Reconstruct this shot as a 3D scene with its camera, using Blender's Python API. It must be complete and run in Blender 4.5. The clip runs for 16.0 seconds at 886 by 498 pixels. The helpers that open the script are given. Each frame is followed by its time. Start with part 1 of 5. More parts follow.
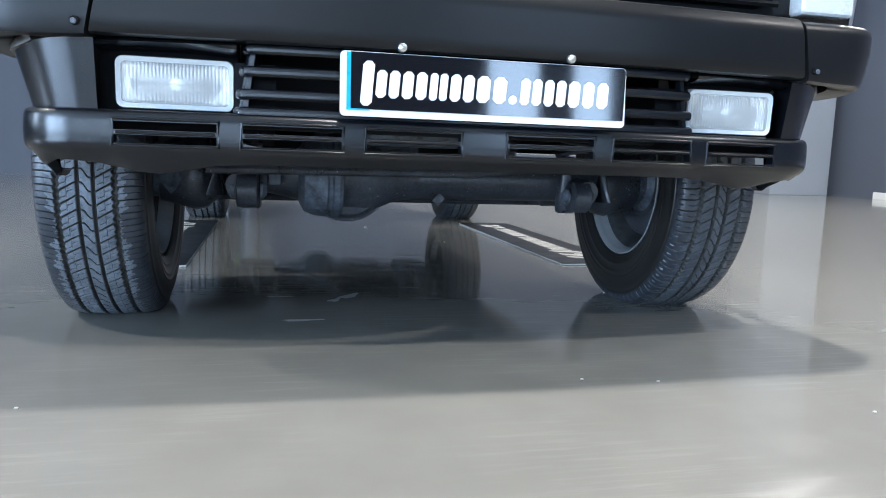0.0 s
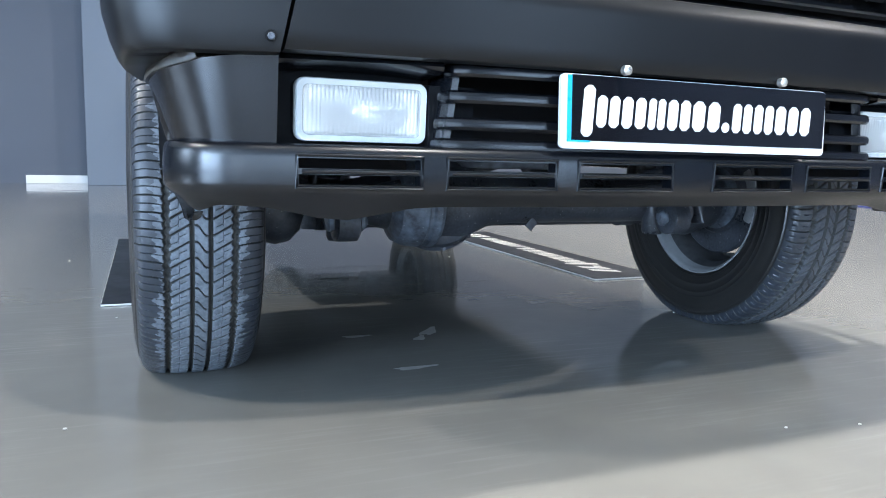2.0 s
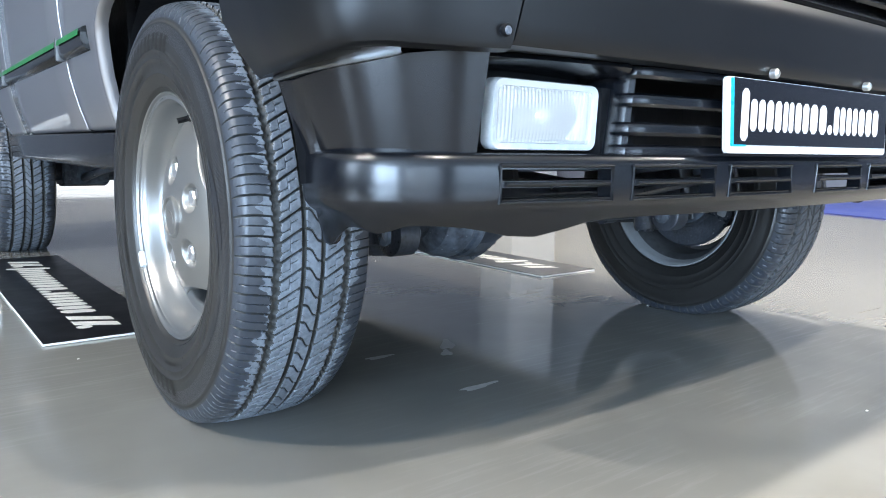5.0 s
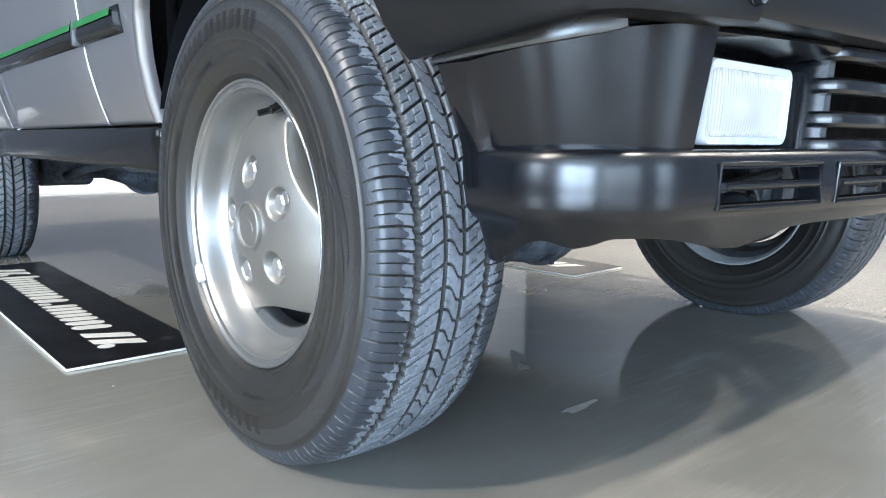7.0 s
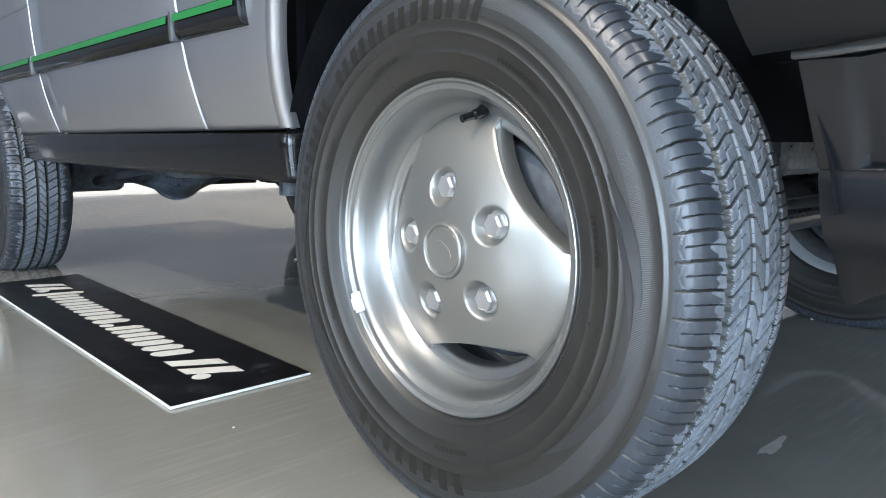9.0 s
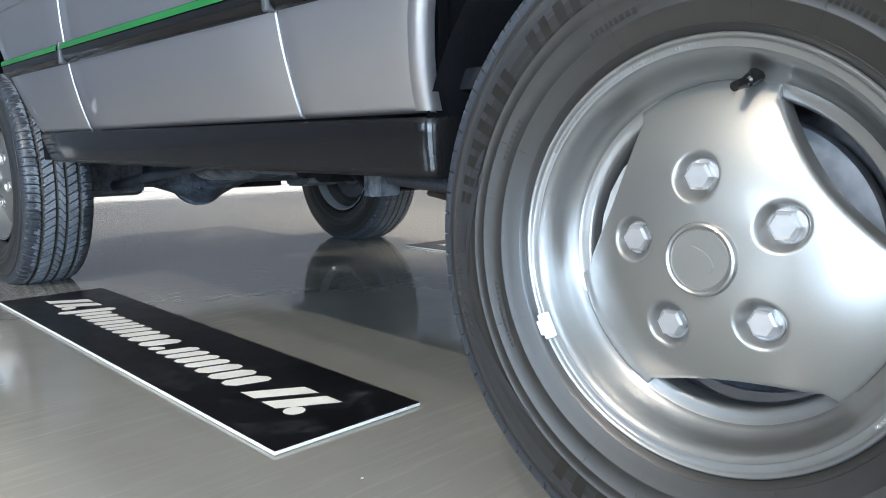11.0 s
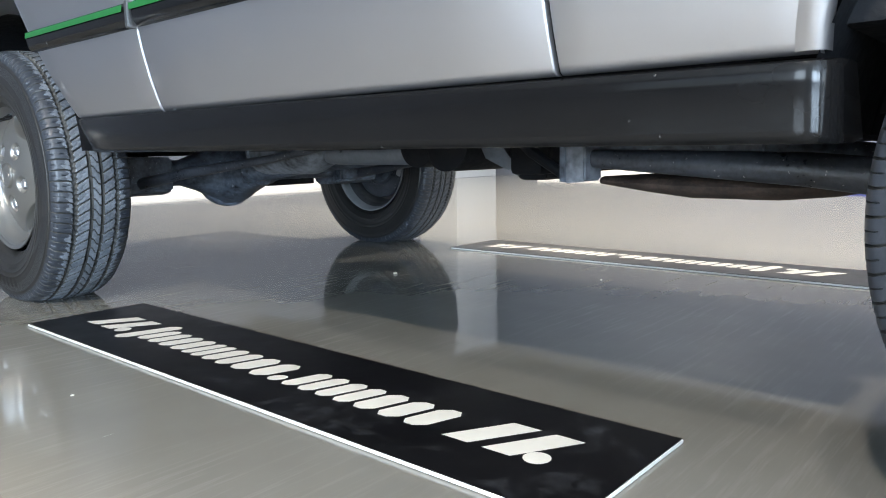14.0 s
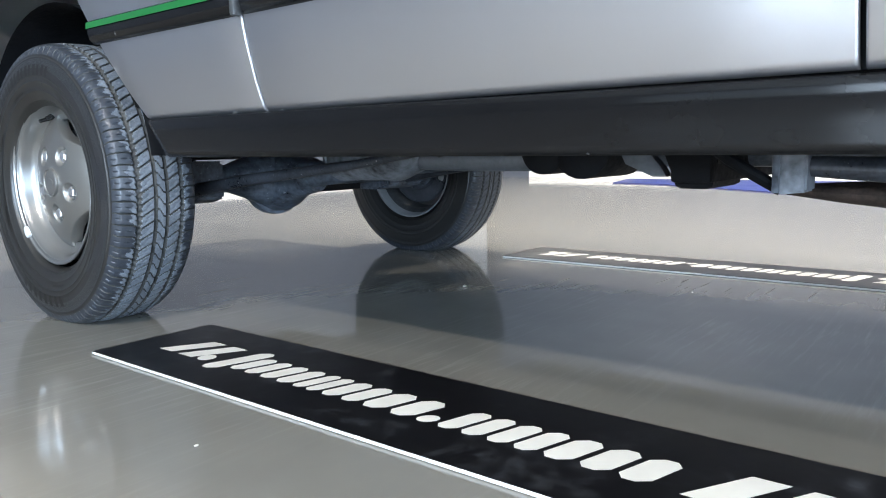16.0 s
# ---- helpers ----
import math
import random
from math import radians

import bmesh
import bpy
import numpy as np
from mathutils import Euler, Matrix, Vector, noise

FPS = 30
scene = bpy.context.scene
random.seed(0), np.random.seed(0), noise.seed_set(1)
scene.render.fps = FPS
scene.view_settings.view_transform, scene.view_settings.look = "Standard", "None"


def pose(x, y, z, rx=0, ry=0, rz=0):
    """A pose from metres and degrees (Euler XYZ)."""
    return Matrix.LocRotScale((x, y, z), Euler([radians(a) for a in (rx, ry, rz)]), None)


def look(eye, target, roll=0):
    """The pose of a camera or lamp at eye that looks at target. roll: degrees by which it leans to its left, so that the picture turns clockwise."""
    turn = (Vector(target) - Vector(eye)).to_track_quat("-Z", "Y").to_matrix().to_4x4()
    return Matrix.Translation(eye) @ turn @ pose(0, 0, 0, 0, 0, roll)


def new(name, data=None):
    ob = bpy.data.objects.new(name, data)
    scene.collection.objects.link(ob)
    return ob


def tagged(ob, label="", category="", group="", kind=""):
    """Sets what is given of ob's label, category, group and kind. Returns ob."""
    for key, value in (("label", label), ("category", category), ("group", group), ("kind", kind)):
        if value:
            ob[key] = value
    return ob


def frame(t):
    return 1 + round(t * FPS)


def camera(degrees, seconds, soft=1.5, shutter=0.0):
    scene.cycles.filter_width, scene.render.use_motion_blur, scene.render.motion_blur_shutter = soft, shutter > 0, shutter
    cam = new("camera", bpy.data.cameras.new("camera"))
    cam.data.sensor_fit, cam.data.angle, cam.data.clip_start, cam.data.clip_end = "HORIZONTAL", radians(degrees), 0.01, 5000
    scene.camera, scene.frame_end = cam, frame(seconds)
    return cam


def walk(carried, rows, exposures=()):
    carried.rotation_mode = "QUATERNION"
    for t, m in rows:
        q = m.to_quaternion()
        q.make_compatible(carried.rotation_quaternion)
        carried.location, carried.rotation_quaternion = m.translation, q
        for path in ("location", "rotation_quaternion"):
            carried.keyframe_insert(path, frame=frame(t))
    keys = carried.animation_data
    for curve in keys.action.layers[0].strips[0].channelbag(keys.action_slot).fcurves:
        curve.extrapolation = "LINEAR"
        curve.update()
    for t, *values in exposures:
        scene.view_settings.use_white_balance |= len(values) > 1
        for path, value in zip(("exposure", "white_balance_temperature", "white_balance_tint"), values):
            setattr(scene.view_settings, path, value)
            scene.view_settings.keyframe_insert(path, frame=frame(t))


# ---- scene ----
cam = camera(62.5, 16.0, 1.0)
PATH = [
    (0, (-0.371, -1.937, 0.41), (0.085, -0.007, 0.147), 2.0),
    (0.5, (-0.485, -1.862, 0.413), (0.057, 0.046, 0.156), 1.9),
    (1, (-0.6, -1.778, 0.433), (0.053, 0.095, 0.172), 1.7),
    (1.5, (-0.707, -1.689, 0.442), (0.006, 0.161, 0.182), 1.6),
    (2, (-0.82, -1.61, 0.457), (-0.07, 0.225, 0.191), 1.5),
    (2.5, (-0.922, -1.553, 0.467), (-0.077, 0.24, 0.199), 1.5),
    (3, (-1.004, -1.49, 0.472), (-0.036, 0.24, 0.207), 1.2),
    (3.5, (-1.074, -1.434, 0.468), (-0.025, 0.249, 0.203), 1.1),
    (4, (-1.119, -1.38, 0.464), (-0.016, 0.268, 0.198), 1.0),
    (6.5, (-1.306, -1.066, 0.467), (-0.01, 0.43, 0.185), 0.3),
    (7, (-1.308, -0.984, 0.467), (-0.01, 0.51, 0.179), 0.3),
    (7.5, (-1.335, -0.889, 0.459), (-0.035, 0.603, 0.168), 0.4),
    (8, (-1.383, -0.803, 0.465), (-0.06, 0.669, 0.176), 0.4),
    (8.5, (-1.41, -0.726, 0.472), (-0.071, 0.731, 0.182), 0.3),
    (9, (-1.439, -0.655, 0.481), (-0.097, 0.798, 0.188), 0.1),
    (9.5, (-1.45, -0.581, 0.47), (-0.113, 0.877, 0.172), 0.0),
    (12, (-1.52, -0.134, 0.456), (-0.092, 1.241, 0.184), -0.8),
    (12.5, (-1.538, -0.057, 0.46), (-0.098, 1.304, 0.19), -0.8),
    (13, (-1.553, 0.02, 0.438), (-0.103, 1.37, 0.166), -0.9),
    (13.5, (-1.569, 0.117, 0.422), (-0.102, 1.449, 0.148), -0.9),
    (14, (-1.599, 0.218, 0.413), (-0.099, 1.513, 0.139), -1.0),
    (14.5, (-1.611, 0.311, 0.411), (-0.098, 1.59, 0.139), -1.0),
    (15, (-1.62, 0.393, 0.413), (-0.107, 1.672, 0.138), -1.0),
    (15.5, (-1.649, 0.486, 0.41), (-0.128, 1.756, 0.14), -1.1),
    (16, (-1.675, 0.58, 0.426), (-0.119, 1.807, 0.153), -1.0),
]
walk(cam, [(t, look(eye, target, roll)) for t, eye, target, roll in PATH],
     [(0, -0.17, 5950, 10), (1.5, 0.06, 5950, 10), (3.5, 0.25, 6100, 10), (7, 0.51, 6550, 10), (8.5, 0.40, 6750, 10), (9.5, 0.28, 6750, 10), (12, 0.37, 6500, 10), (13, 0.44, 6800, 10), (14.2, 0.47, 6700, 10), (15, 0.49, 6450, 10), (16, 0.51, 6450, 10)])

# ---------------------------------------------------------------- light
world = bpy.data.worlds.new("sky_world")
scene.world = world
world.use_nodes = True
_wn = world.node_tree.nodes
_sky = _wn.new("ShaderNodeTexSky")
_sky.sky_type = "NISHITA"
_sky.sun_disc = False
_sky.sun_elevation, _sky.sun_rotation = radians(40), radians(215)
world.node_tree.links.new(_sky.outputs[0], _wn["Background"].inputs[0])
_wn["Background"].inputs[1].default_value = 0.10

CEIL = 3.7                     # ceiling height
X0, X1, Y0, Y1 = -10.0, 7.2, -11.0, 7.3   # inner faces of the showroom walls


def area_lamp(name, m, w, h, power, colour, spread=180.0):
    data = bpy.data.lights.new(name, "AREA")
    data.shape, data.size, data.size_y, data.energy, data.color = "RECTANGLE", w, h, power, colour
    data.spread = radians(spread)
    ob = new(name, data)
    ob.matrix_world = m
    return ob


DAY_S, DAY_W = (0.575, 0.765, 1.0), (0.66, 0.82, 1.0)
SOUTH_Z, WEST_Z = (0.30, 3.20), ((0.30, 3.20), (0.95, 3.3))      # foot and head of the windows
LED = (1.0, 0.925, 0.83)
# daylight through the glazed openings
WEST_LOW, WEST_HIGH = ((-9.8, -6.7), (-6.5, -3.4)), ((-2.9, -0.4), (-0.35, 2.15), (2.2, 5.0))
SOUTH_WIN = ((-8.6, -4.5), (-4.4, -0.3), (3.0, 4.0), (4.5, 5.3))
WIN_Z = sum(SOUTH_Z) / 2
for wins, (z0, z1), watts in ((WEST_LOW, WEST_Z[0], (710, 790)), (WEST_HIGH, WEST_Z[1], (15, 185, 8))):
    for (a, b), watt in zip(wins, watts):
        area_lamp("window_light", look((X0 + 0.03, (a + b) / 2, (z0 + z1) / 2), (0, (a + b) / 2, (z0 + z1) / 2)), b - a - 0.14, z1 - z0 - 0.14, watt, DAY_S if z0 < 0.5 else DAY_W)
for a, b in SOUTH_WIN:
    area_lamp("window_light", look(((a + b) / 2, Y0 + 0.03, WIN_Z), ((a + b) / 2, 0, WIN_Z)), b - a - 0.14, SOUTH_Z[1] - SOUTH_Z[0] - 0.14, (46 if a < 0 else 105) * (b - a), DAY_S)
# ceiling panels
PANELS = [(0.0, -2.5, 80), (0.75, -0.33, 132), (0.0, 1.9, 45), (2.2, 3.6, 95), (3.85, -2.5, 66), (4.2, 1.6, 95), (5.0, 4.2, 110), (-3.0, -0.4, 24), (-4.2, -0.1, 120)]
for px, py, pw in PANELS:
    area_lamp("ceiling_panel_light", look((px, py, CEIL - 0.07), (px, py, 0)), 0.14, 0.14, pw * 1.5, LED)


# ---------------------------------------------------------------- materials
def material(name, base, rough=0.5, metal=0.0, var=0.12, scale=6.0, fine=90.0, bump=0.0, bump_scale=120.0,
             rough_var=0.08, coat=0.0, tint=None, spec=0.5, coat_rough=0.06):
    """A surface with variation at two scales in colour, gloss and relief."""
    m = bpy.data.materials.new(name)
    m.use_nodes = True
    nt = m.node_tree
    n, l = nt.nodes, nt.links
    p = n["Principled BSDF"]
    p.inputs["Metallic"].default_value = metal
    p.inputs["Coat Weight"].default_value = coat
    p.inputs["Coat Roughness"].default_value = coat_rough
    p.inputs["Specular IOR Level"].default_value = spec
    co = n.new("ShaderNodeTexCoord")
    big = n.new("ShaderNodeTexNoise")
    big.inputs["Scale"].default_value, big.inputs["Detail"].default_value = scale, 5
    small = n.new("ShaderNodeTexNoise")
    small.inputs["Scale"].default_value, small.inputs["Detail"].default_value = fine, 3
    l.new(co.outputs["Object"], big.inputs["Vector"])
    l.new(co.outputs["Object"], small.inputs["Vector"])
    mixed = n.new("ShaderNodeMath")
    mixed.operation = "MULTIPLY_ADD"
    mixed.inputs[1].default_value = 0.6
    l.new(big.outputs[0], mixed.inputs[0])
    half = n.new("ShaderNodeMath")
    half.operation = "MULTIPLY"
    half.inputs[1].default_value = 0.4
    l.new(small.outputs[0], half.inputs[0])
    l.new(half.outputs[0], mixed.inputs[2])
    ramp = n.new("ShaderNodeValToRGB")
    lo = [c * (1 - var) for c in base]
    hi = [min(1, c * (1 + var)) for c in (tint or base)]
    ramp.color_ramp.elements[0].position, ramp.color_ramp.elements[1].position = 0.3, 0.7
    ramp.color_ramp.elements[0].color, ramp.color_ramp.elements[1].color = (*lo, 1), (*hi, 1)
    l.new(mixed.outputs[0], ramp.inputs[0])
    l.new(ramp.outputs[0], p.inputs["Base Color"])
    rr = n.new("ShaderNodeMapRange")
    rr.inputs["To Min"].default_value, rr.inputs["To Max"].default_value = max(0.02, rough - rough_var), min(1, rough + rough_var)
    rr.inputs["From Min"].default_value, rr.inputs["From Max"].default_value = 0.3, 0.7
    l.new(mixed.outputs[0], rr.inputs[0])
    l.new(rr.outputs[0], p.inputs["Roughness"])
    if bump:
        tex = n.new("ShaderNodeTexNoise")
        tex.inputs["Scale"].default_value, tex.inputs["Detail"].default_value = bump_scale, 4
        l.new(co.outputs["Object"], tex.inputs["Vector"])
        b = n.new("ShaderNodeBump")
        b.inputs["Strength"].default_value, b.inputs["Distance"].default_value = bump, 0.002
        l.new(tex.outputs[0], b.inputs["Height"])
        l.new(b.outputs[0], p.inputs["Normal"])
    return m


def floor_material():
    """Grey poured epoxy: glossy, cloudy, with wiped streaks and scuffs in its gloss."""
    m = material("grey_epoxy", (0.205, 0.201, 0.181), 0.17, var=0.10, scale=0.9, fine=7.0, rough_var=0.05, bump=0.05, bump_scale=9.0)
    n, l = m.node_tree.nodes, m.node_tree.links
    p = n["Principled BSDF"]
    co = n.new("ShaderNodeTexCoord")
    mp = n.new("ShaderNodeMapping")
    mp.inputs["Scale"].default_value = (1.2, 9.0, 1.0)
    mp.inputs["Rotation"].default_value = (0, 0, 0.5)
    st = n.new("ShaderNodeTexNoise")
    st.inputs["Scale"].default_value, st.inputs["Detail"].default_value, st.inputs["Distortion"].default_value = 2.0, 6, 0.6
    l.new(co.outputs["Object"], mp.inputs[0])
    l.new(mp.outputs[0], st.inputs["Vector"])
    mr = n.new("ShaderNodeMapRange")
    mr.inputs["From Min"].default_value, mr.inputs["From Max"].default_value = 0.35, 0.75
    mr.inputs["To Min"].default_value, mr.inputs["To Max"].default_value = 0.025, 0.17
    l.new(st.outputs[0], mr.inputs[0])
    mp2 = n.new("ShaderNodeMapping")
    mp2.inputs["Scale"].default_value = (1.0, 15.0, 1.0)
    mp2.inputs["Rotation"].default_value = (0, 0, -0.35)
    st2 = n.new("ShaderNodeTexNoise")
    st2.inputs["Scale"].default_value, st2.inputs["Detail"].default_value, st2.inputs["Roughness"].default_value = 5.0, 7, 0.65
    l.new(co.outputs["Object"], mp2.inputs[0])
    l.new(mp2.outputs[0], st2.inputs["Vector"])
    mr2 = n.new("ShaderNodeMapRange")
    mr2.inputs["From Min"].default_value, mr2.inputs["From Max"].default_value = 0.56, 0.74
    mr2.inputs["To Min"].default_value, mr2.inputs["To Max"].default_value = 0.0, 0.18
    l.new(st2.outputs[0], mr2.inputs[0])
    both = n.new("ShaderNodeMath")
    both.operation = "ADD"
    l.new(mr.outputs[0], both.inputs[0])
    l.new(mr2.outputs[0], both.inputs[1])
    l.new(both.outputs[0], p.inputs["Roughness"])
    p.inputs["Specular IOR Level"].default_value = 0.85
    # thin film of dried wiping water, paler than the floor
    film = n.new("ShaderNodeMapRange")
    film.inputs["From Min"].default_value, film.inputs["From Max"].default_value = 0.50, 0.80
    film.inputs["To Min"].default_value, film.inputs["To Max"].default_value = 0.0, 0.42
    l.new(st2.outputs[0], film.inputs[0])
    mix = n.new("ShaderNodeMix")
    mix.data_type = "RGBA"
    patch = n.new("ShaderNodeTexNoise")
    patch.inputs["Scale"].default_value, patch.inputs["Detail"].default_value = 1.7, 3
    l.new(co.outputs["Object"], patch.inputs["Vector"])
    gate = n.new("ShaderNodeMapRange")
    gate.inputs["From Min"].default_value, gate.inputs["From Max"].default_value = 0.40, 0.58
    l.new(patch.outputs[0], gate.inputs[0])
    wiped = n.new("ShaderNodeMath")
    wiped.operation = "MULTIPLY"
    l.new(film.outputs[0], wiped.inputs[0])
    l.new(gate.outputs[0], wiped.inputs[1])
    l.new(wiped.outputs[0], mix.inputs["Factor"])
    l.new(p.inputs["Base Color"].links[0].from_socket, mix.inputs[6])
    mix.inputs[7].default_value = (0.36, 0.35, 0.33, 1)
    l.new(mix.outputs[2], p.inputs["Base Color"])
    return m


def dusted(m, scale, start, colour):
    """Small pale specks over a material."""
    n, l = m.node_tree.nodes, m.node_tree.links
    p = n["Principled BSDF"]
    co = n.new("ShaderNodeTexCoord")
    tex = n.new("ShaderNodeTexNoise")
    tex.inputs["Scale"].default_value, tex.inputs["Detail"].default_value = scale, 2
    l.new(co.outputs["Object"], tex.inputs["Vector"])
    ramp = n.new("ShaderNodeMapRange")
    ramp.inputs["From Min"].default_value, ramp.inputs["From Max"].default_value = start, start + 0.05
    l.new(tex.outputs[0], ramp.inputs[0])
    mix = n.new("ShaderNodeMix")
    mix.data_type = "RGBA"
    l.new(ramp.outputs[0], mix.inputs["Factor"])
    l.new(p.inputs["Base Color"].links[0].from_socket, mix.inputs[6])
    mix.inputs[7].default_value = (*colour, 1)
    l.new(mix.outputs[2], p.inputs["Base Color"])


def smudged_board():
    """Black printed sheet with cloudy footmarks and rubbed streaks in pale dust."""
    m = material("matt_black_board", (0.0045, 0.0045, 0.0055), 0.33, var=0.3, scale=5, fine=16, rough_var=0.06, spec=0.3)
    n, l = m.node_tree.nodes, m.node_tree.links
    p = n["Principled BSDF"]
    co = n.new("ShaderNodeTexCoord")
    masks = []
    for scale, detail, lo, hi, bend in ((9.0, 6, 0.52, 0.74, 1.2), (34.0, 4, 0.40, 0.70, 0.4)):
        t = n.new("ShaderNodeTexNoise")
        t.inputs["Scale"].default_value, t.inputs["Detail"].default_value, t.inputs["Distortion"].default_value = scale, detail, bend
        l.new(co.outputs["Object"], t.inputs["Vector"])
        r = n.new("ShaderNodeMapRange")
        r.inputs["From Min"].default_value, r.inputs["From Max"].default_value = lo, hi
        l.new(t.outputs[0], r.inputs[0])
        masks.append(r)
    both = n.new("ShaderNodeMath")
    both.operation = "MULTIPLY"
    l.new(masks[0].outputs[0], both.inputs[0])
    l.new(masks[1].outputs[0], both.inputs[1])
    mix = n.new("ShaderNodeMix")
    mix.data_type = "RGBA"
    l.new(both.outputs[0], mix.inputs["Factor"])
    l.new(p.inputs["Base Color"].links[0].from_socket, mix.inputs[6])
    mix.inputs[7].default_value = (0.048, 0.052, 0.060, 1)
    l.new(mix.outputs[2], p.inputs["Base Color"])
    return m


def ribbed_rubber():
    """Sidewall rubber with fine ribs that run out from the hub."""
    m = material("ribbed_sidewall_rubber", (0.020, 0.0205, 0.022), 0.36, var=0.15, scale=8, fine=120, rough_var=0.05, spec=1.0)
    n, l = m.node_tree.nodes, m.node_tree.links
    co, sep = n.new("ShaderNodeTexCoord"), n.new("ShaderNodeSeparateXYZ")
    l.new(co.outputs["Object"], sep.inputs[0])
    steps = [("ARCTAN2", None), ("MULTIPLY", 1100.0), ("SINE", None)]
    last = None
    for op, value in steps:
        q = n.new("ShaderNodeMath")
        q.operation = op
        if last is None:
            l.new(sep.outputs["Z"], q.inputs[0])
            l.new(sep.outputs["Y"], q.inputs[1])
        else:
            l.new(last.outputs[0], q.inputs[0])
            if value:
                q.inputs[1].default_value = value
        last = q
    b = n.new("ShaderNodeBump")
    b.inputs["Strength"].default_value, b.inputs["Distance"].default_value = 0.22, 0.0005
    l.new(last.outputs[0], b.inputs["Height"])
    l.new(b.outputs[0], n["Principled BSDF"].inputs["Normal"])
    return m


M_FLOOR = floor_material()
M_WALL = material("blue_grey_wall_paint", (0.088, 0.103, 0.134), 0.6, var=0.05, scale=1.2, fine=60, bump=0.08, bump_scale=250)
M_WALL_LIGHT = material("pale_grey_wall_paint", (0.145, 0.178, 0.228), 0.6, var=0.04, scale=1.2, fine=60, bump=0.08, bump_scale=250)
M_PILLAR = material("pale_pillar_paint", (0.27, 0.30, 0.34), 0.6, var=0.04, scale=1.2, fine=60, bump=0.08, bump_scale=250)
M_WHITE = material("white_paint", (0.80, 0.80, 0.79), 0.4, var=0.04, scale=3)
M_CEIL = material("ceiling_paint", (0.78, 0.78, 0.77), 0.8, var=0.03, scale=1)
M_ALU = material("window_aluminium", (0.10, 0.105, 0.11), 0.4, metal=0.6)
M_BLUE = material("blue_carpet", (0.026, 0.042, 0.20), 0.45, var=0.2, scale=3, fine=200, bump=0.2, bump_scale=400)
M_PAINT = material("grey_metallic_paint", (0.55, 0.55, 0.574), 0.42, metal=0.95, var=0.03, scale=1.5, fine=900, rough_var=0.02, coat=1.0, coat_rough=0.04)
M_PAINT.node_tree.nodes["Principled BSDF"].inputs["Specular Tint"].default_value = (0.15, 0.155, 0.17, 1)
M_BLACK = material("satin_black_paint", (0.0046, 0.0056, 0.0080), 0.24, var=0.12, scale=3, fine=9, rough_var=0.03, spec=0.55)
M_BUMPER = material("satin_black_bumper_paint", (0.0072, 0.0078, 0.0090), 0.34, var=0.10, scale=2.5, fine=7, rough_var=0.03, spec=0.34)
M_TRIM = material("black_plastic_trim", (0.008, 0.008, 0.0085), 0.13, var=0.12, scale=3, fine=20, rough_var=0.02, spec=0.30)
M_DARK = material("underseal_black", (0.0068, 0.0075, 0.0092), 0.65, spec=0.2, var=0.5, scale=9, fine=70, rough_var=0.2, bump=0.5, bump_scale=90)
M_AXLE = material("oily_black_axle_paint", (0.020, 0.0225, 0.028), 0.36, var=0.5, scale=12, fine=140, rough_var=0.15, bump=0.3, bump_scale=90, tint=(0.055, 0.061, 0.073))
M_GRIME = material("dusty_chassis_metal", (0.015, 0.018, 0.024), 0.45, var=0.6, scale=22, fine=75, rough_var=0.2, bump=1.0, bump_scale=45, tint=(0.120, 0.142, 0.175))
M_RUST = material("rusty_exhaust", (0.034, 0.026, 0.023), 0.7, var=0.5, scale=20, fine=150, bump=0.6, bump_scale=150, tint=(0.078, 0.054, 0.043))
M_SOOT = material("sooty_silencer_steel", (0.018, 0.020, 0.024), 0.45, metal=0.3, var=0.5, scale=16, fine=60, rough_var=0.15, bump=0.4, bump_scale=60, tint=(0.24, 0.26, 0.29))
M_ALUM = material("dull_aluminised_steel", (0.22, 0.24, 0.27), 0.40, metal=0.5, var=0.25, scale=10, fine=90, rough_var=0.15, bump=0.1)
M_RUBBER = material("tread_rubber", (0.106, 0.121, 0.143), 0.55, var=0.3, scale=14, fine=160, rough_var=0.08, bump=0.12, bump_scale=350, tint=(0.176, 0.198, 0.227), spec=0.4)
# Darker copy of the tread rubber: puts the right side's dimness into its colour.
M_RUBBER_DARK = material("dim_side_tread_rubber", (0.046, 0.053, 0.064), 0.5, var=0.3, scale=14, fine=160, rough_var=0.08, bump=0.12, bump_scale=350, tint=(0.082, 0.093, 0.110), spec=0.4)
# Groove rubber: unworn, and darkened to put the depth's shade into its colour.
M_GROOVE = material("unworn_shaded_groove_rubber", (0.028, 0.029, 0.029), 0.6, var=0.3, scale=20, fine=120, tint=(0.058, 0.059, 0.056))
M_SHOULDER = material("clean_shoulder_rubber", (0.034, 0.040, 0.051), 0.37, var=0.2, scale=10, fine=150, rough_var=0.05, bump=0.05, bump_scale=350, spec=0.55)
M_SERR = ribbed_rubber()
M_BLADE = material("smooth_blade_rubber", (0.016, 0.017, 0.020), 0.40, var=0.1, spec=1.0)
M_BEAD = material("dressed_inner_sidewall", (0.0125, 0.0115, 0.0100), 0.43, var=0.2, scale=8, fine=60, rough_var=0.04, bump=0.04, bump_scale=300, spec=0.85)
M_SIDE = material("sidewall_rubber", (0.0165, 0.0158, 0.0148), 0.41, var=0.22, scale=8, fine=120, rough_var=0.06, bump=0.05, bump_scale=300, spec=0.75)
M_MARK = material("raised_sidewall_rubber", (0.0105, 0.0092, 0.0072), 0.40, var=0.1, spec=0.6)
M_ALLOY = material("silver_alloy", (0.30, 0.292, 0.275), 0.40, metal=0.80, var=0.04, scale=3, fine=500, rough_var=0.01, coat=0.5, coat_rough=0.10)
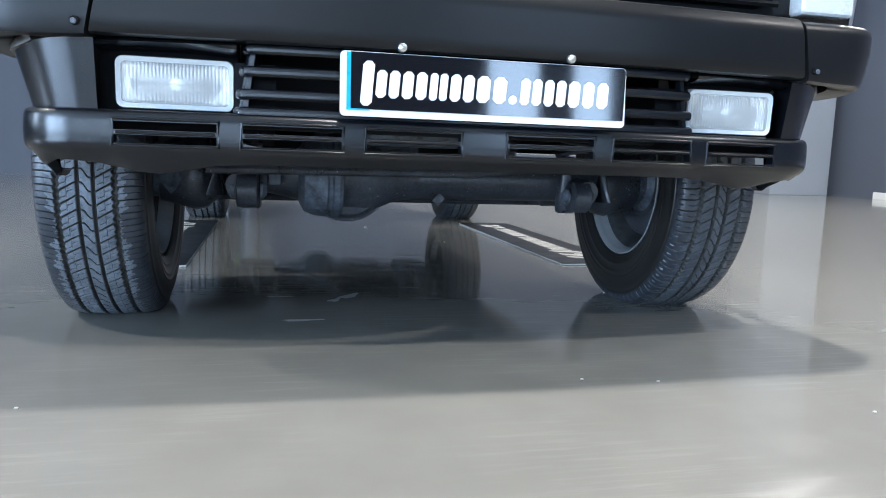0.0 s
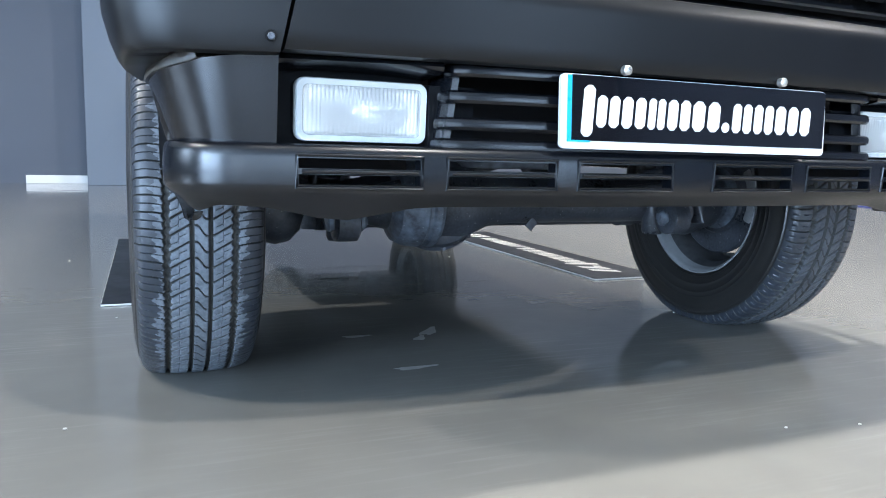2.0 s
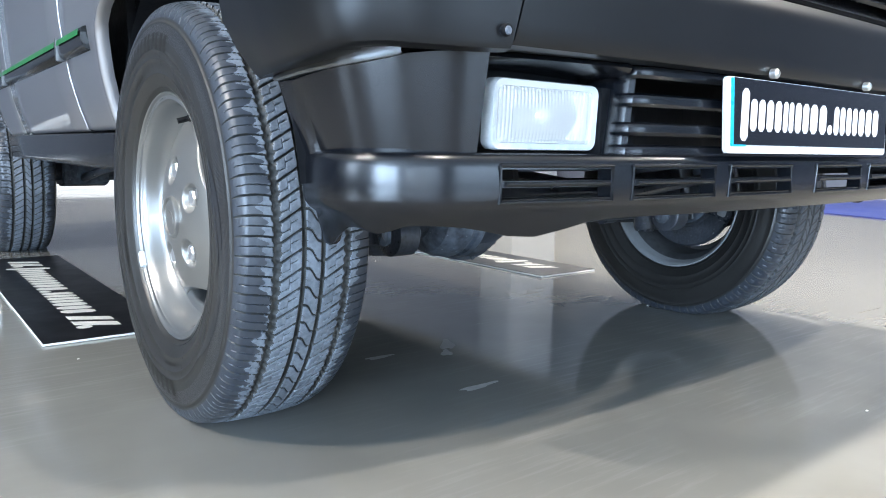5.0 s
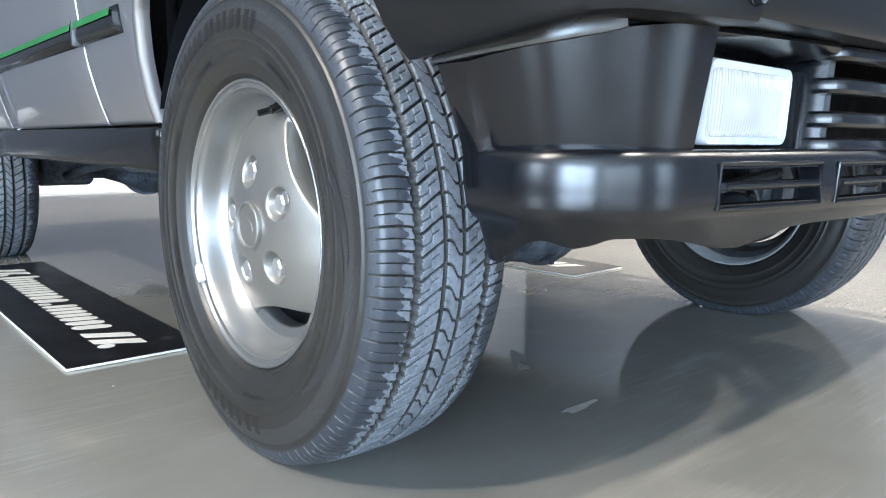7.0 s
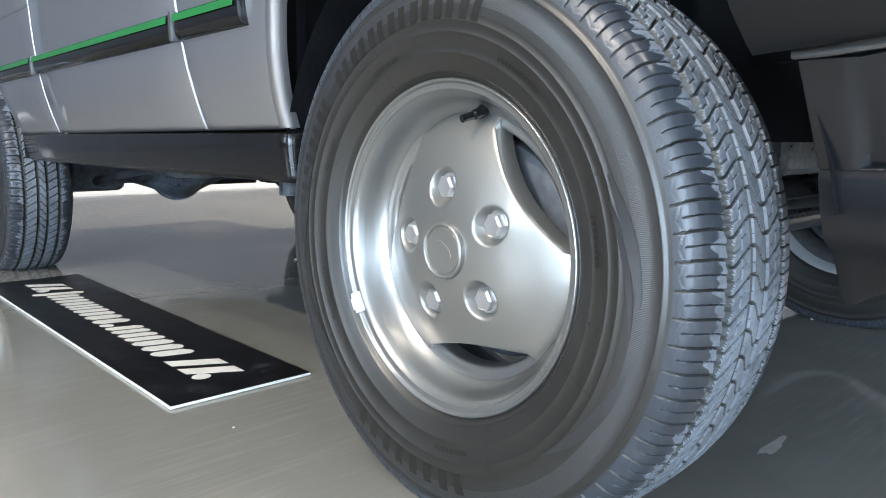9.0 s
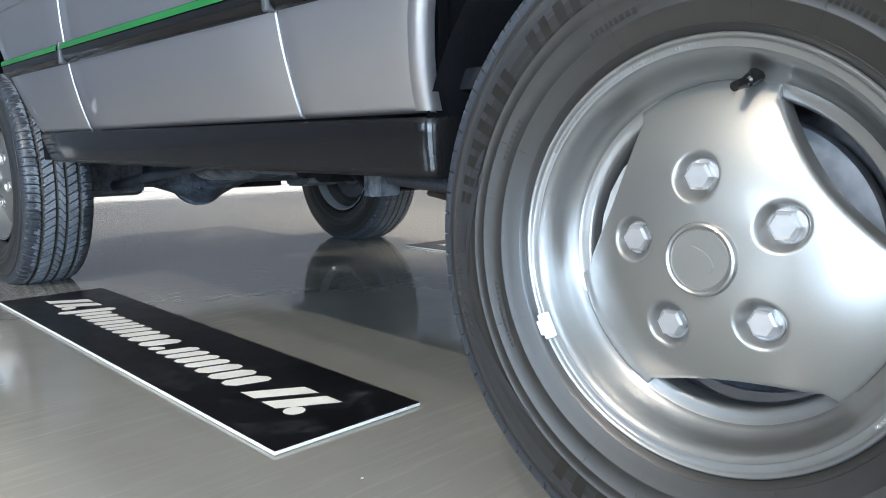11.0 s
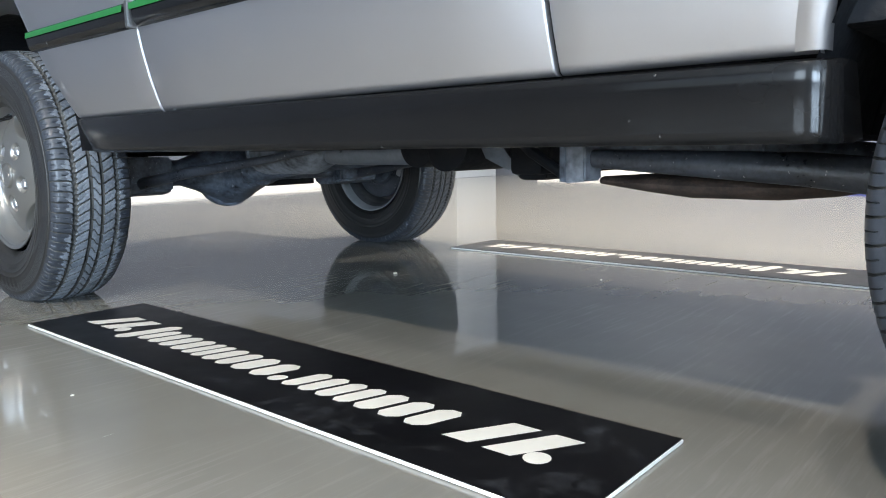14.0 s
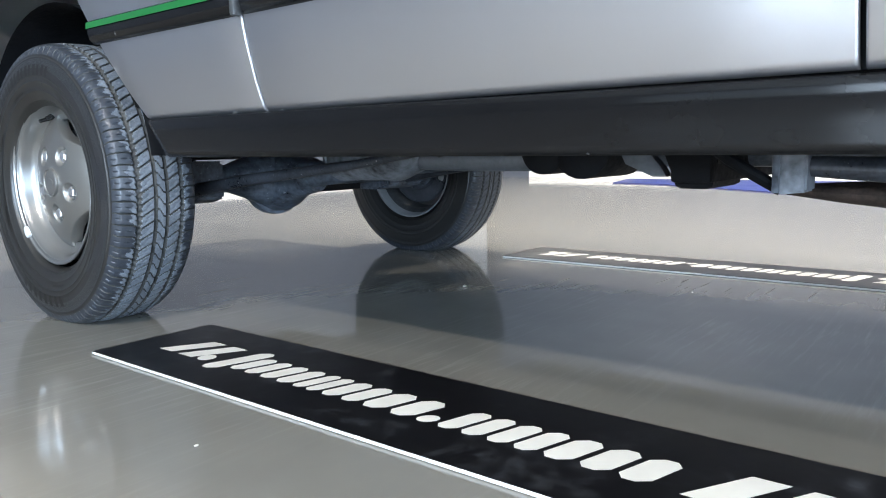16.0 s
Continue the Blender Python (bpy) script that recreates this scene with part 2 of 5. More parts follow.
M_LIP = material("glossy_rim_alloy", (0.29, 0.29, 0.285), 0.32, metal=0.82, var=0.03, scale=3, fine=500, rough_var=0.01, coat=0.8, coat_rough=0.06)
# Inner rim darkened in colour to stand for the shade behind the disc.
M_INNER = material("shade_dark_inner_rim", (0.040, 0.042, 0.046), 0.45, metal=0.15, var=0.35, scale=10, fine=50, tint=(0.075, 0.078, 0.082))
M_FLANGE = material("pale_inner_flange", (0.31, 0.32, 0.32), 0.42, var=0.3, scale=12, fine=60, tint=(0.22, 0.23, 0.24))
M_NUT = material("plated_nut_steel", (0.62, 0.62, 0.63), 0.36, metal=0.9, var=0.08, scale=30)
M_POCKET = material("shaded_alloy", (0.16, 0.165, 0.17), 0.4, metal=0.8)
M_BRAKE = material("bare_cast_metal", (0.22, 0.23, 0.25), 0.5, metal=0.7, var=0.3, scale=20, bump=0.2)
M_CALIPER = material("bare_caliper_alloy", (0.50, 0.51, 0.52), 0.42, metal=0.5, var=0.2, scale=18, fine=90, rough_var=0.08, bump=0.15)
M_GREEN = material("green_coach_stripe", (0.012, 0.135, 0.032), 0.35, var=0.05)
M_PLATE = material("gloss_black_acrylic", (0.006, 0.006, 0.008), 0.06, var=0.1, rough_var=0.02, coat=0.6)
M_PLATEW = material("white_plate_plastic", (0.80, 0.81, 0.82), 0.25, var=0.03)
M_CYAN = material("cyan_plastic_film", (0.02, 0.42, 0.62), 0.3, var=0.05)
M_MAT = smudged_board()
M_MATW = material("white_board_core", (0.78, 0.78, 0.76), 0.5, var=0.03)
M_PRINT = material("cream_print", (0.76, 0.74, 0.68), 0.4, var=0.03)
M_BOLT = material("zinc_bolt", (0.70, 0.70, 0.68), 0.3, metal=0.9, var=0.1, scale=60)
M_CHROME = material("lamp_reflector", (0.92, 0.92, 0.91), 0.30, metal=1.0, var=0.03, scale=40)
M_LAMPRIM = material("white_lamp_bezel", (0.72, 0.75, 0.76), 0.25, var=0.03, coat=0.4)
M_LEAF = material("plant_leaf", (0.05, 0.12, 0.025), 0.4, var=0.4, scale=8, tint=(0.12, 0.22, 0.05))
M_SLATE = material("dark_slate_paint", (0.028, 0.033, 0.042), 0.5, var=0.06, scale=2)
M_POT = material("grey_planter", (0.10, 0.11, 0.13), 0.45, var=0.15)
M_TERRA = material("terracotta", (0.36, 0.13, 0.07), 0.7, var=0.15, bump=0.2)
M_SOIL = material("potting_soil", (0.03, 0.02, 0.013), 0.9, var=0.4, scale=40, bump=0.8, bump_scale=90)
M_SCUFF = material("dried_water_mark", (0.36, 0.35, 0.33), 0.55, var=0.2, scale=30)
M_SPECK = material("pale_crumb", (0.6, 0.58, 0.52), 0.6)

dusted(M_AXLE, 150, 0.70, (0.42, 0.42, 0.42))
dusted(M_GRIME, 110, 0.69, (0.30, 0.33, 0.36))
dusted(M_TRIM, 60, 0.76, (0.16, 0.16, 0.16))


def glass(name, colour=(1, 1, 1), rough=0.02):
    m = bpy.data.materials.new(name)
    m.use_nodes = True
    p = m.node_tree.nodes["Principled BSDF"]
    p.inputs["Base Color"].default_value = (*colour, 1)
    p.inputs["Transmission Weight"].default_value = 1.0
    p.inputs["Roughness"].default_value = rough
    p.inputs["IOR"].default_value = 1.5
    return m


M_LENS = glass("fluted_lamp_glass", (1.0, 0.98, 0.94), 0.03)
M_LENS.node_tree.nodes["Principled BSDF"].inputs["Transmission Weight"].default_value = 0.68
M_TINT = glass("tinted_car_glass", (0.35, 0.40, 0.40), 0.02)
M_PANE = glass("window_pane_glass", (0.95, 0.98, 0.98), 0.01)


def emitter(name, colour, strength):
    m = bpy.data.materials.new(name)
    m.use_nodes = True
    p = m.node_tree.nodes["Principled BSDF"]
    p.inputs["Emission Color"].default_value, p.inputs["Emission Strength"].default_value = (*colour, 1), strength
    return m


M_GLOW = emitter("led_diffuser", LED, 6.0)


# ---------------------------------------------------------------- mesh helpers
def mesh_from(name, verts, faces, mat, smooth=True, sharp=35):
    me = bpy.data.meshes.new(name)
    me.from_pydata([tuple(v) for v in verts], [], faces)
    me.materials.append(mat)
    me.update()
    if smooth:
        me.shade_smooth()
        me.set_sharp_from_angle(angle=radians(sharp))
    return me


def finish(name, bm, mat, smooth=True, sharp=35, fix=True):
    if fix:
        bmesh.ops.recalc_face_normals(bm, faces=bm.faces)
    me = bpy.data.meshes.new(name)
    bm.to_mesh(me)
    bm.free()
    me.materials.append(mat)
    if smooth:
        me.shade_smooth()
        me.set_sharp_from_angle(angle=radians(sharp))
    return me


def part(name, source, mat, parent, label="", smooth=True, sharp=35):
    """One mesh object, from a bmesh or a mesh, under a thing or a part."""
    me = finish(name, source, mat, smooth, sharp) if isinstance(source, bmesh.types.BMesh) else source
    ob = new(name, me)
    ob.parent = parent
    if label:
        ob["label"] = label
    return ob


def thing(name, label, category, group="", kind="", at=(0, 0, 0)):
    ob = new(name)
    ob.location = at
    return tagged(ob, label, category, group, kind)


def box(bm, c, s, bevel=0.0, seg=2, rot=None):
    """A box at c of size s, with rounded edges."""
    m = Matrix.Translation(c) @ (rot.to_4x4() if rot else Matrix()) @ Matrix.Diagonal((*s, 1))
    r = bmesh.ops.create_cube(bm, size=1, matrix=m)
    if bevel:
        edges = list({e for v in r["verts"] for e in v.link_edges})
        bmesh.ops.bevel(bm, geom=edges, offset=bevel, segments=seg, affect="EDGES", profile=0.6)
    return bm


def boxed(c, s, bevel=0.0, seg=2, rot=None):
    return box(bmesh.new(), c, s, bevel, seg, rot)


def lathe(profile, seg=64, axis="x", closed=False, arc=None):
    """A turned form about x (or z) from (radius, along) pairs. Returns verts, faces."""
    n = len(profile)
    verts, faces = [], []
    count = seg if arc is None else seg + 1
    for i in range(count):
        a = 2 * math.pi * i / seg if arc is None else arc[0] + (arc[1] - arc[0]) * i / seg
        for r, x in profile:
            verts.append((x, r * math.cos(a), r * math.sin(a)) if axis == "x" else (r * math.cos(a), r * math.sin(a), x))
    for i in range(seg):
        j = (i + 1) % count
        for k in range(n - 1 if not closed else n):
            q = (k + 1) % n
            faces.append((i * n + k, i * n + q, j * n + q, j * n + k))
    return verts, faces


def turned(name, profile, mat, seg=64, axis="x", closed=False, sharp=35, at=None):
    v, f = lathe(profile, seg, axis, closed)
    bm = bmesh.new()
    vs = [bm.verts.new(p) for p in v]
    for q in f:
        try:
            bm.faces.new([vs[i] for i in q])
        except ValueError:
            pass
    bmesh.ops.remove_doubles(bm, verts=bm.verts, dist=1e-5)
    if at:
        bmesh.ops.transform(bm, matrix=at, verts=bm.verts)
    return finish(name, bm, mat, True, sharp)


def tube(bm, pts, r, seg=12, caps=True):
    """A round bar along the points; r may be one radius or one for each point."""
    pts = [Vector(p) for p in pts]
    rs = r if isinstance(r, (list, tuple)) else [r] * len(pts)
    rings = []
    for i, p in enumerate(pts):
        d = (pts[min(i + 1, len(pts) - 1)] - pts[max(i - 1, 0)]).normalized()
        side = d.cross(Vector((0, 0, 1)))
        if side.length < 1e-3:
            side = d.cross(Vector((0, 1, 0)))
        side.normalize()
        up = side.cross(d)
        rings.append([bm.verts.new(p + rs[i] * (math.cos(2 * math.pi * k / seg) * side + math.sin(2 * math.pi * k / seg) * up)) for k in range(seg)])
    for a, b in zip(rings, rings[1:]):
        for k in range(seg):
            bm.faces.new((a[k], a[(k + 1) % seg], b[(k + 1) % seg], b[k]))
    if caps:
        bm.faces.new(rings[0][::-1])
        bm.faces.new(rings[-1])
    return bm


def prism(bm, outline, d0, d1, place):
    """Extrudes a 2D outline from depth d0 to d1; place(u, v, d) gives the 3D point."""
    a = [bm.verts.new(place(u, v, d0)) for u, v in outline]
    b = [bm.verts.new(place(u, v, d1)) for u, v in outline]
    n = len(outline)
    bm.faces.new(a[::-1])
    bm.faces.new(b)
    for i in range(n):
        bm.faces.new((a[i], a[(i + 1) % n], b[(i + 1) % n], b[i]))
    return bm


def smoothed(points, steps=6):
    """A Catmull-Rom line through the points."""
    pts = [Vector(p) for p in points]
    out = []
    for i in range(len(pts) - 1):
        p0, p1, p2, p3 = pts[max(i - 1, 0)], pts[i], pts[i + 1], pts[min(i + 2, len(pts) - 1)]
        for k in range(steps):
            t = k / steps
            out.append(0.5 * ((2 * p1) + (p2 - p0) * t + (2 * p0 - 5 * p1 + 4 * p2 - p3) * t * t + (3 * p1 - p0 - 3 * p2 + p3) * t ** 3))
    out.append(pts[-1])
    return out


def rounded_rect(w, h, r, seg=5):
    out = []
    for cx, cy, a0 in ((w / 2 - r, h / 2 - r, 0), (-w / 2 + r, h / 2 - r, 90), (-w / 2 + r, -h / 2 + r, 180), (w / 2 - r, -h / 2 + r, 270)):
        for k in range(seg + 1):
            a = radians(a0 + 90 * k / seg)
            out.append((cx + r * math.cos(a), cy + r * math.sin(a)))
    return out


# ---------------------------------------------------------------- the showroom
def setting(name, bm, mat, label, smooth=False):
    ob = new(name, finish(name, bm, mat, smooth))
    return tagged(ob, label, name.split("_")[0], kind="structure")


setting("floor", boxed(((X0 + X1) / 2, (Y0 + Y1) / 2, -0.1), (X1 - X0 + 1, Y1 - Y0 + 1, 0.2)), M_FLOOR, "glossy grey poured epoxy showroom floor with faint streaks")
setting("ceiling", boxed(((X0 + X1) / 2, (Y0 + Y1) / 2, CEIL + 0.1), (X1 - X0 + 1, Y1 - Y0 + 1, 0.2)), M_CEIL, "plain pale showroom ceiling")
# glazed walls: a low wall, a lintel, posts, and panes between them
def glazed(name, along, fixed, a0, a1, wins, heights, wall_label):
    """A wall with tall windows: wins gives the openings along it."""
    def span(u0, u1, z0, z1, thick, off=0.0):
        c = ((u0 + u1) / 2, fixed + off, (z0 + z1) / 2) if along == "x" else (fixed + off, (u0 + u1) / 2, (z0 + z1) / 2)
        return c, ((u1 - u0, thick, z1 - z0) if along == "x" else (thick, u1 - u0, z1 - z0))
    SILL, HEAD = heights
    wall = bmesh.new()
    edges = [a0] + [v for w in wins for v in w] + [a1]
    for u0, u1 in zip(edges[::2], edges[1::2]):
        if u1 - u0 > 0.001:
            box(wall, *span(u0, u1, 0, CEIL, 0.2))
    for u0, u1 in wins:
        box(wall, *span(u0, u1, 0, SILL, 0.2))
        box(wall, *span(u0, u1, HEAD, CEIL, 0.2))
    setting(name, wall, M_WALL, wall_label)
    for i, (u0, u1) in enumerate(wins):
        w = new("window_%s_%d" % (name[5:], i + 1))
        tagged(w, "tall shop window with dark aluminium frame and clear glass", "window", kind="structure")
        fr = bmesh.new()
        for a, b, z0, z1 in ((u0, u0 + 0.06, SILL, HEAD), (u1 - 0.06, u1, SILL, HEAD), (u0 + 0.06, u1 - 0.06, SILL, SILL + 0.06), (u0 + 0.06, u1 - 0.06, HEAD - 0.06, HEAD)):
            box(fr, *span(a, b, z0, z1, 0.12), 0.004)
        part("window_frame", fr, M_ALU, w)
        pane = part("pane", boxed(*span(u0 + 0.06, u1 - 0.06, SILL + 0.06, HEAD - 0.06, 0.012, -0.03)), M_PANE, w)
        pane.visible_shadow = False


setting("wall_east", boxed((X1 + 0.1, (Y0 + Y1) / 2, CEIL / 2), (0.2, Y1 - Y0, CEIL)), M_WALL, "blue grey painted side wall")
for w in (0, 1):
    glazed("wall_west_%d" % (w + 1), "y", X0 - 0.1, (Y0, -3.15)[w], (-3.15, Y1)[w], (WEST_LOW, WEST_HIGH)[w], WEST_Z[w], "blue grey wall with wide shop windows")
glazed("wall_south", "x", Y0 - 0.1, X0 - 0.2, X1 + 0.2, SOUTH_WIN, SOUTH_Z, "blue grey wall with wide and narrow tall windows")

setting("wall_north", boxed(((X0 + X1) / 2, Y1 + 0.1, CEIL / 2), (X1 - X0 + 0.4, 0.2, CEIL)), M_WALL, "blue grey painted wall behind the car")
setting("baseboard_1", boxed((2.9, Y1 - 0.012, 0.045), (6.0, 0.024, 0.09), 0.004), M_WHITE, "white painted skirting along the back wall")
setting("baseboard_2", boxed((-1.70, Y1 - 0.012, 0.045), (0.60, 0.024, 0.09), 0.004), M_WHITE, "white painted skirting along the back wall")
setting("baseboard_3", boxed((X1 - 0.012, 0.5, 0.045), (0.024, 11.0, 0.09), 0.004), M_WHITE, "white painted skirting along the side wall")
setting("pillar_1", boxed((-1.13, Y1 - 0.15, CEIL / 2), (0.52, 0.30, CEIL), 0.006), M_WALL_LIGHT, "pale blue grey square pillar against the wall")
setting("pillar_3", boxed((-0.775, Y1 - 0.11, CEIL / 2), (0.19, 0.22, CEIL), 0.004), M_SLATE, "narrow dark grey upright beside the pillar")
setting("pillar_2", boxed((6.55, Y1 - 0.35, CEIL / 2), (0.9, 0.7, CEIL), 0.006), M_PILLAR, "pale grey square pillar in the corner")
_rug = bmesh.new()
prism(_rug, [(7.05, 4.45), (6.05, 4.2), (5.9, 3.55), (4.85, 2.05), (4.45, 0.6), (4.6, -5.7), (7.05, -5.7)], 0.001, 0.010, lambda u, v, d: (u, v, d))
setting("carpet", _rug, M_BLUE, "royal blue carpet laid along the side wall")


def ceiling_panel(x, y):
    t = thing("ceiling_light", "small square white led downlight set in the ceiling", "ceiling light", "ceiling panels", at=(x, y, CEIL))
    fr = bmesh.new()
    for sx, sy, w, d in ((0, 0.10, 0.22, 0.02), (0, -0.10, 0.22, 0.02), (0.10, 0, 0.02, 0.18), (-0.10, 0, 0.02, 0.18)):
        box(fr, (sx, sy, -0.02), (w, d, 0.04), 0.003)
    part("frame", fr, M_WHITE, t)
    part("diffuser", boxed((0, 0, -0.015), (0.18, 0.18, 0.02)), M_GLOW, t)
    return t


for px, py, pw in PANELS:
    ceiling_panel(px, py)


# ---------------------------------------------------------------- floor boards with the printed mark
def ellipse(cu, cv, ru, rv, n=24):
    return [(cu + ru * math.cos(2 * math.pi * k / n), cv + rv * math.sin(2 * math.pi * k / n)) for k in range(n)]


def face(bm, outline, place, d):
    bm.faces.new([bm.verts.new(place(u, v, d)) for u, v in outline])


# one entry a sign: strokes, height above and below the row, width
SIGNS = [(1, 1.30, 0.30, 0.42), (2, 1, 0, 0.84), (2, 1, 0, 0.90), (2, 1, 0, 0.66), (2, 1, 0, 0.90), (2, 1, 0, 1.14), (0, 0, 0, 0.34), (2, 1, 0, 0.84), (2, 1, 0, 0.86), (3, 1, 0, 1.62)]


def print_row(name, mat, parent, u0, u1, base, height, place, d, shear=0.25):
    """A row of plain slanted bars between u0 and u1, standing on base; a sign's bars touch at the foot."""
    widths = [w for _, _, _, w in SIGNS]
    gap = 0.10
    k = (u1 - u0) / (sum(widths) + gap * (len(SIGNS) - 1))
    u = u0
    for (n, up, down, _), w in zip(SIGNS, widths):
        w *= k
        bm = bmesh.new()
        sh = lambda a, b: (a + shear * (b - base - height / 2), b)  # noqa: E731
        if n == 0:
            face(bm, [sh(*q) for q in ellipse(u + w / 2, base + w * 0.5, w * 0.5, w * 0.5)], place, d)
        else:
            lw = w / (n + (n - 1) * 0.24)
            v0, v1 = base - down * height, base + up * height
            for q in range(n):
                a = u + q * lw * 1.24
                r = lw * 0.3
                face(bm, [sh(*q2) for q2 in ((a + r, v0), (a + lw - r, v0), (a + lw, v0 + r), (a + lw, v1 - r), (a + lw - r, v1), (a + r, v1), (a, v1 - r), (a, v0 + r))], place, d)
        part(name, bm, mat, parent, smooth=False)
        u += w + gap * k


def print_bars(name, mat, parent, u0, base, height, place, d):
    """Two slanted bars and a dot."""
    for q in range(2):
        a = u0 + q * height * 0.72
        bm = bmesh.new()
        face(bm, [(a, base), (a + height * 0.48, base), (a + height * 1.06, base + height), (a + height * 0.58, base + height)], place, d)
        part(name, bm, mat, parent, smooth=False)
    bm = bmesh.new()
    face(bm, ellipse(u0 + height * 1.52, base + height * 0.17, height * 0.19, height * 0.19), place, d)
    part(name, bm, mat, parent, smooth=False)


def floor_board(x, y, rz):
    L, W, T = 1.52, 0.295, 0.006
    t = thing("floor_sign", "long black board with white edges and cream printed bars", "floor sign", "floor signs beside the car")
    t.matrix_world = pose(x, y, 0.001, 0, 0, rz)
    part("board", boxed((0, 0, T / 2 - 0.0005), (L, W, T - 0.001), 0.001), M_MATW, t, "white board core")
    part("face_sheet", boxed((0, 0, T), (L - 0.003, W - 0.003, 0.001)), M_MAT, t, "scuffed black face sheet")
    place = lambda u, v, dd: (u, v, dd)  # noqa: E731
    print_bars("printed_bar", M_PRINT, t, -0.66, -0.050, 0.100, place, T + 0.0009)
    print_row("printed_bar", M_PRINT, t, -0.455, 0.455, -0.050, 0.085, place, T + 0.0009, 0.3)
    print_bars("printed_bar", M_PRINT, t, 0.485, -0.050, 0.100, place, T + 0.0009)
    return t


floor_board(-0.7985, 1.361, -90)
floor_board(0.838, 1.385, 90.6)


# ---------------------------------------------------------------- wheels
R_TYRE, Z_HUB, WB, HALF_TRACK = 0.361, 0.3447, 2.515, 0.7325
PITCHES = 80
# half of the tread's section from the middle over the shoulder to the sidewall: (across, radius)
SECTION = [(0.0, R_TYRE), (0.030, R_TYRE - 0.0007), (0.055, R_TYRE - 0.0022), (0.070, R_TYRE - 0.0042), (0.080, R_TYRE - 0.0062), (0.0875, R_TYRE - 0.0088),
           (0.0935, R_TYRE - 0.0118), (0.0985, R_TYRE - 0.0168), (0.1022, R_TYRE - 0.0238), (0.1048, R_TYRE - 0.0325)]


def tread_mesh(per, cross):
    """The tread as a relief that wraps over both shoulders: toothed outer grooves, plain inner ones, slanted cuts on the
    ribs, winding cuts on the middle rib, long and short cuts over the shoulders."""
    nt = PITCHES * per
    line = smoothed([(a, r, 0) for a, r in SECTION], 6)
    run = [0.0]
    for p, q in zip(line, line[1:]):
        run.append(run[-1] + (q - p).length)
    S = np.linspace(-run[-1], run[-1], cross + 1)
    xs = np.sign(S) * np.interp(np.abs(S), run, [p.x for p in line])
    rs = np.interp(np.abs(S), run, [p.y for p in line])
    T, X = np.meshgrid(np.arange(nt) / nt * 2 * np.pi, xs, indexing="ij")
    A = np.broadcast_to(np.abs(S), X.shape)          # distance from the middle along the section
    crown = np.broadcast_to(rs, X.shape)
    ph = T * PITCHES / (2 * np.pi)
    ax = np.abs(X)
    pitch = 2 * np.pi * R_TYRE / PITCHES
    frac = lambda v: np.abs(v - np.round(v))  # noqa: E731
    deep = np.zeros_like(X)

    def groove(dist, half_width, depth, where):
        np.maximum(deep, np.where(where, np.clip(1.6 - dist / half_width, 0, 1) * depth, 0), out=deep)
    every = np.ones_like(X, bool)
    tooth = 0.0014 * np.sin(4 * np.pi * ph) + 0.0005 * np.sin(2 * np.pi * ph + 0.8)
    groove(np.abs(ax - 0.0550 - tooth), 0.0040, 1.0, every)
    groove(np.abs(ax - 0.0150), 0.0027, 1.0, every)
    # shoulders: a long and a short cut to each pitch, bowed, over the edge and down the side
    g = (A - 0.0605) / (run[-1] - 0.0605)
    bow = 0.10 * np.sin(np.clip(g, 0, 1) * np.pi)
    groove(frac(ph + bow) * pitch, 0.00090, 0.70, (g > 0) & (g < 0.97))
    groove(frac(ph + 0.5 + bow) * pitch, 0.00052, 0.34, (g > 0) & (g < 0.80))
    # thin toothed line that joins the cuts low on the side
    saw = np.abs((ph % 1) - 0.5) * 2
    groove(np.abs(g - 0.90 + 0.10 * saw) * 0.06, 0.00065, 0.09, (g > 0.70) & (X < 0))
    # ribs beside the middle: a deep slanted cut to a pitch, a fine stepped one between, a fine line along the rib
    for sgn in (-1, 1):
        rib = (sgn * X > 0.0180) & (sgn * X < 0.0520)
        f = (X - sgn * 0.035) / 0.034
        groove(frac(ph + f * 0.72) * pitch * 0.8, 0.00115, 0.62, rib)
        step = 0.13 * np.sign(f) * (np.abs(f) > 0.02)
        groove(frac(ph + 0.5 + f * 0.55 + step) * pitch * 0.8, 0.00065, 0.24, rib & (np.abs(f) < 0.36))
        groove(np.abs(f) * 0.034, 0.00055, 0.22, rib & (frac(ph + 0.12) > 0.12))
    # middle rib: winding cuts that stop short of one edge
    cen = ax < 0.0122
    c = X / 0.0122
    groove(frac(ph - 0.30 * c - 0.14 * np.sin(c * 3.1)) * pitch * 0.85, 0.00115, 0.55, cen)
    groove(frac(ph + 0.5 - 0.30 * c) * pitch * 0.85, 0.0005, 0.16, cen & (c < -0.35))
    r = crown - 0.0085 * deep
    y, z = r * np.cos(T), np.maximum(r * np.sin(T), -Z_HUB + 0.001)
    verts = np.stack([X, y, z], -1).reshape(-1, 3)
    k = cross + 1
    i = np.arange(nt)[:, None] * k + np.arange(cross)[None]
    j = ((np.arange(nt)[:, None] + 1) % nt) * k + np.arange(cross)[None]
    faces = np.stack([i, i + 1, j + 1, j], -1).reshape(-1, 4)
    me = mesh_from("tread", verts.tolist(), faces.tolist(), M_RUBBER, True, 40)
    # dusty worn rubber on the ribs, shade painted dark by depth in the cuts, clean satin rubber over the shoulders
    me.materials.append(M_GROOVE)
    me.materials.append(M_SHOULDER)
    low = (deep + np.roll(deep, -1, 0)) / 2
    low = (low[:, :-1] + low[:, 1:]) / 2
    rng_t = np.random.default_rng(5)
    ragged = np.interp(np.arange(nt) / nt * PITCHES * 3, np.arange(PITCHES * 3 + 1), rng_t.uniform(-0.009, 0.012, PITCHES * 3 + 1))
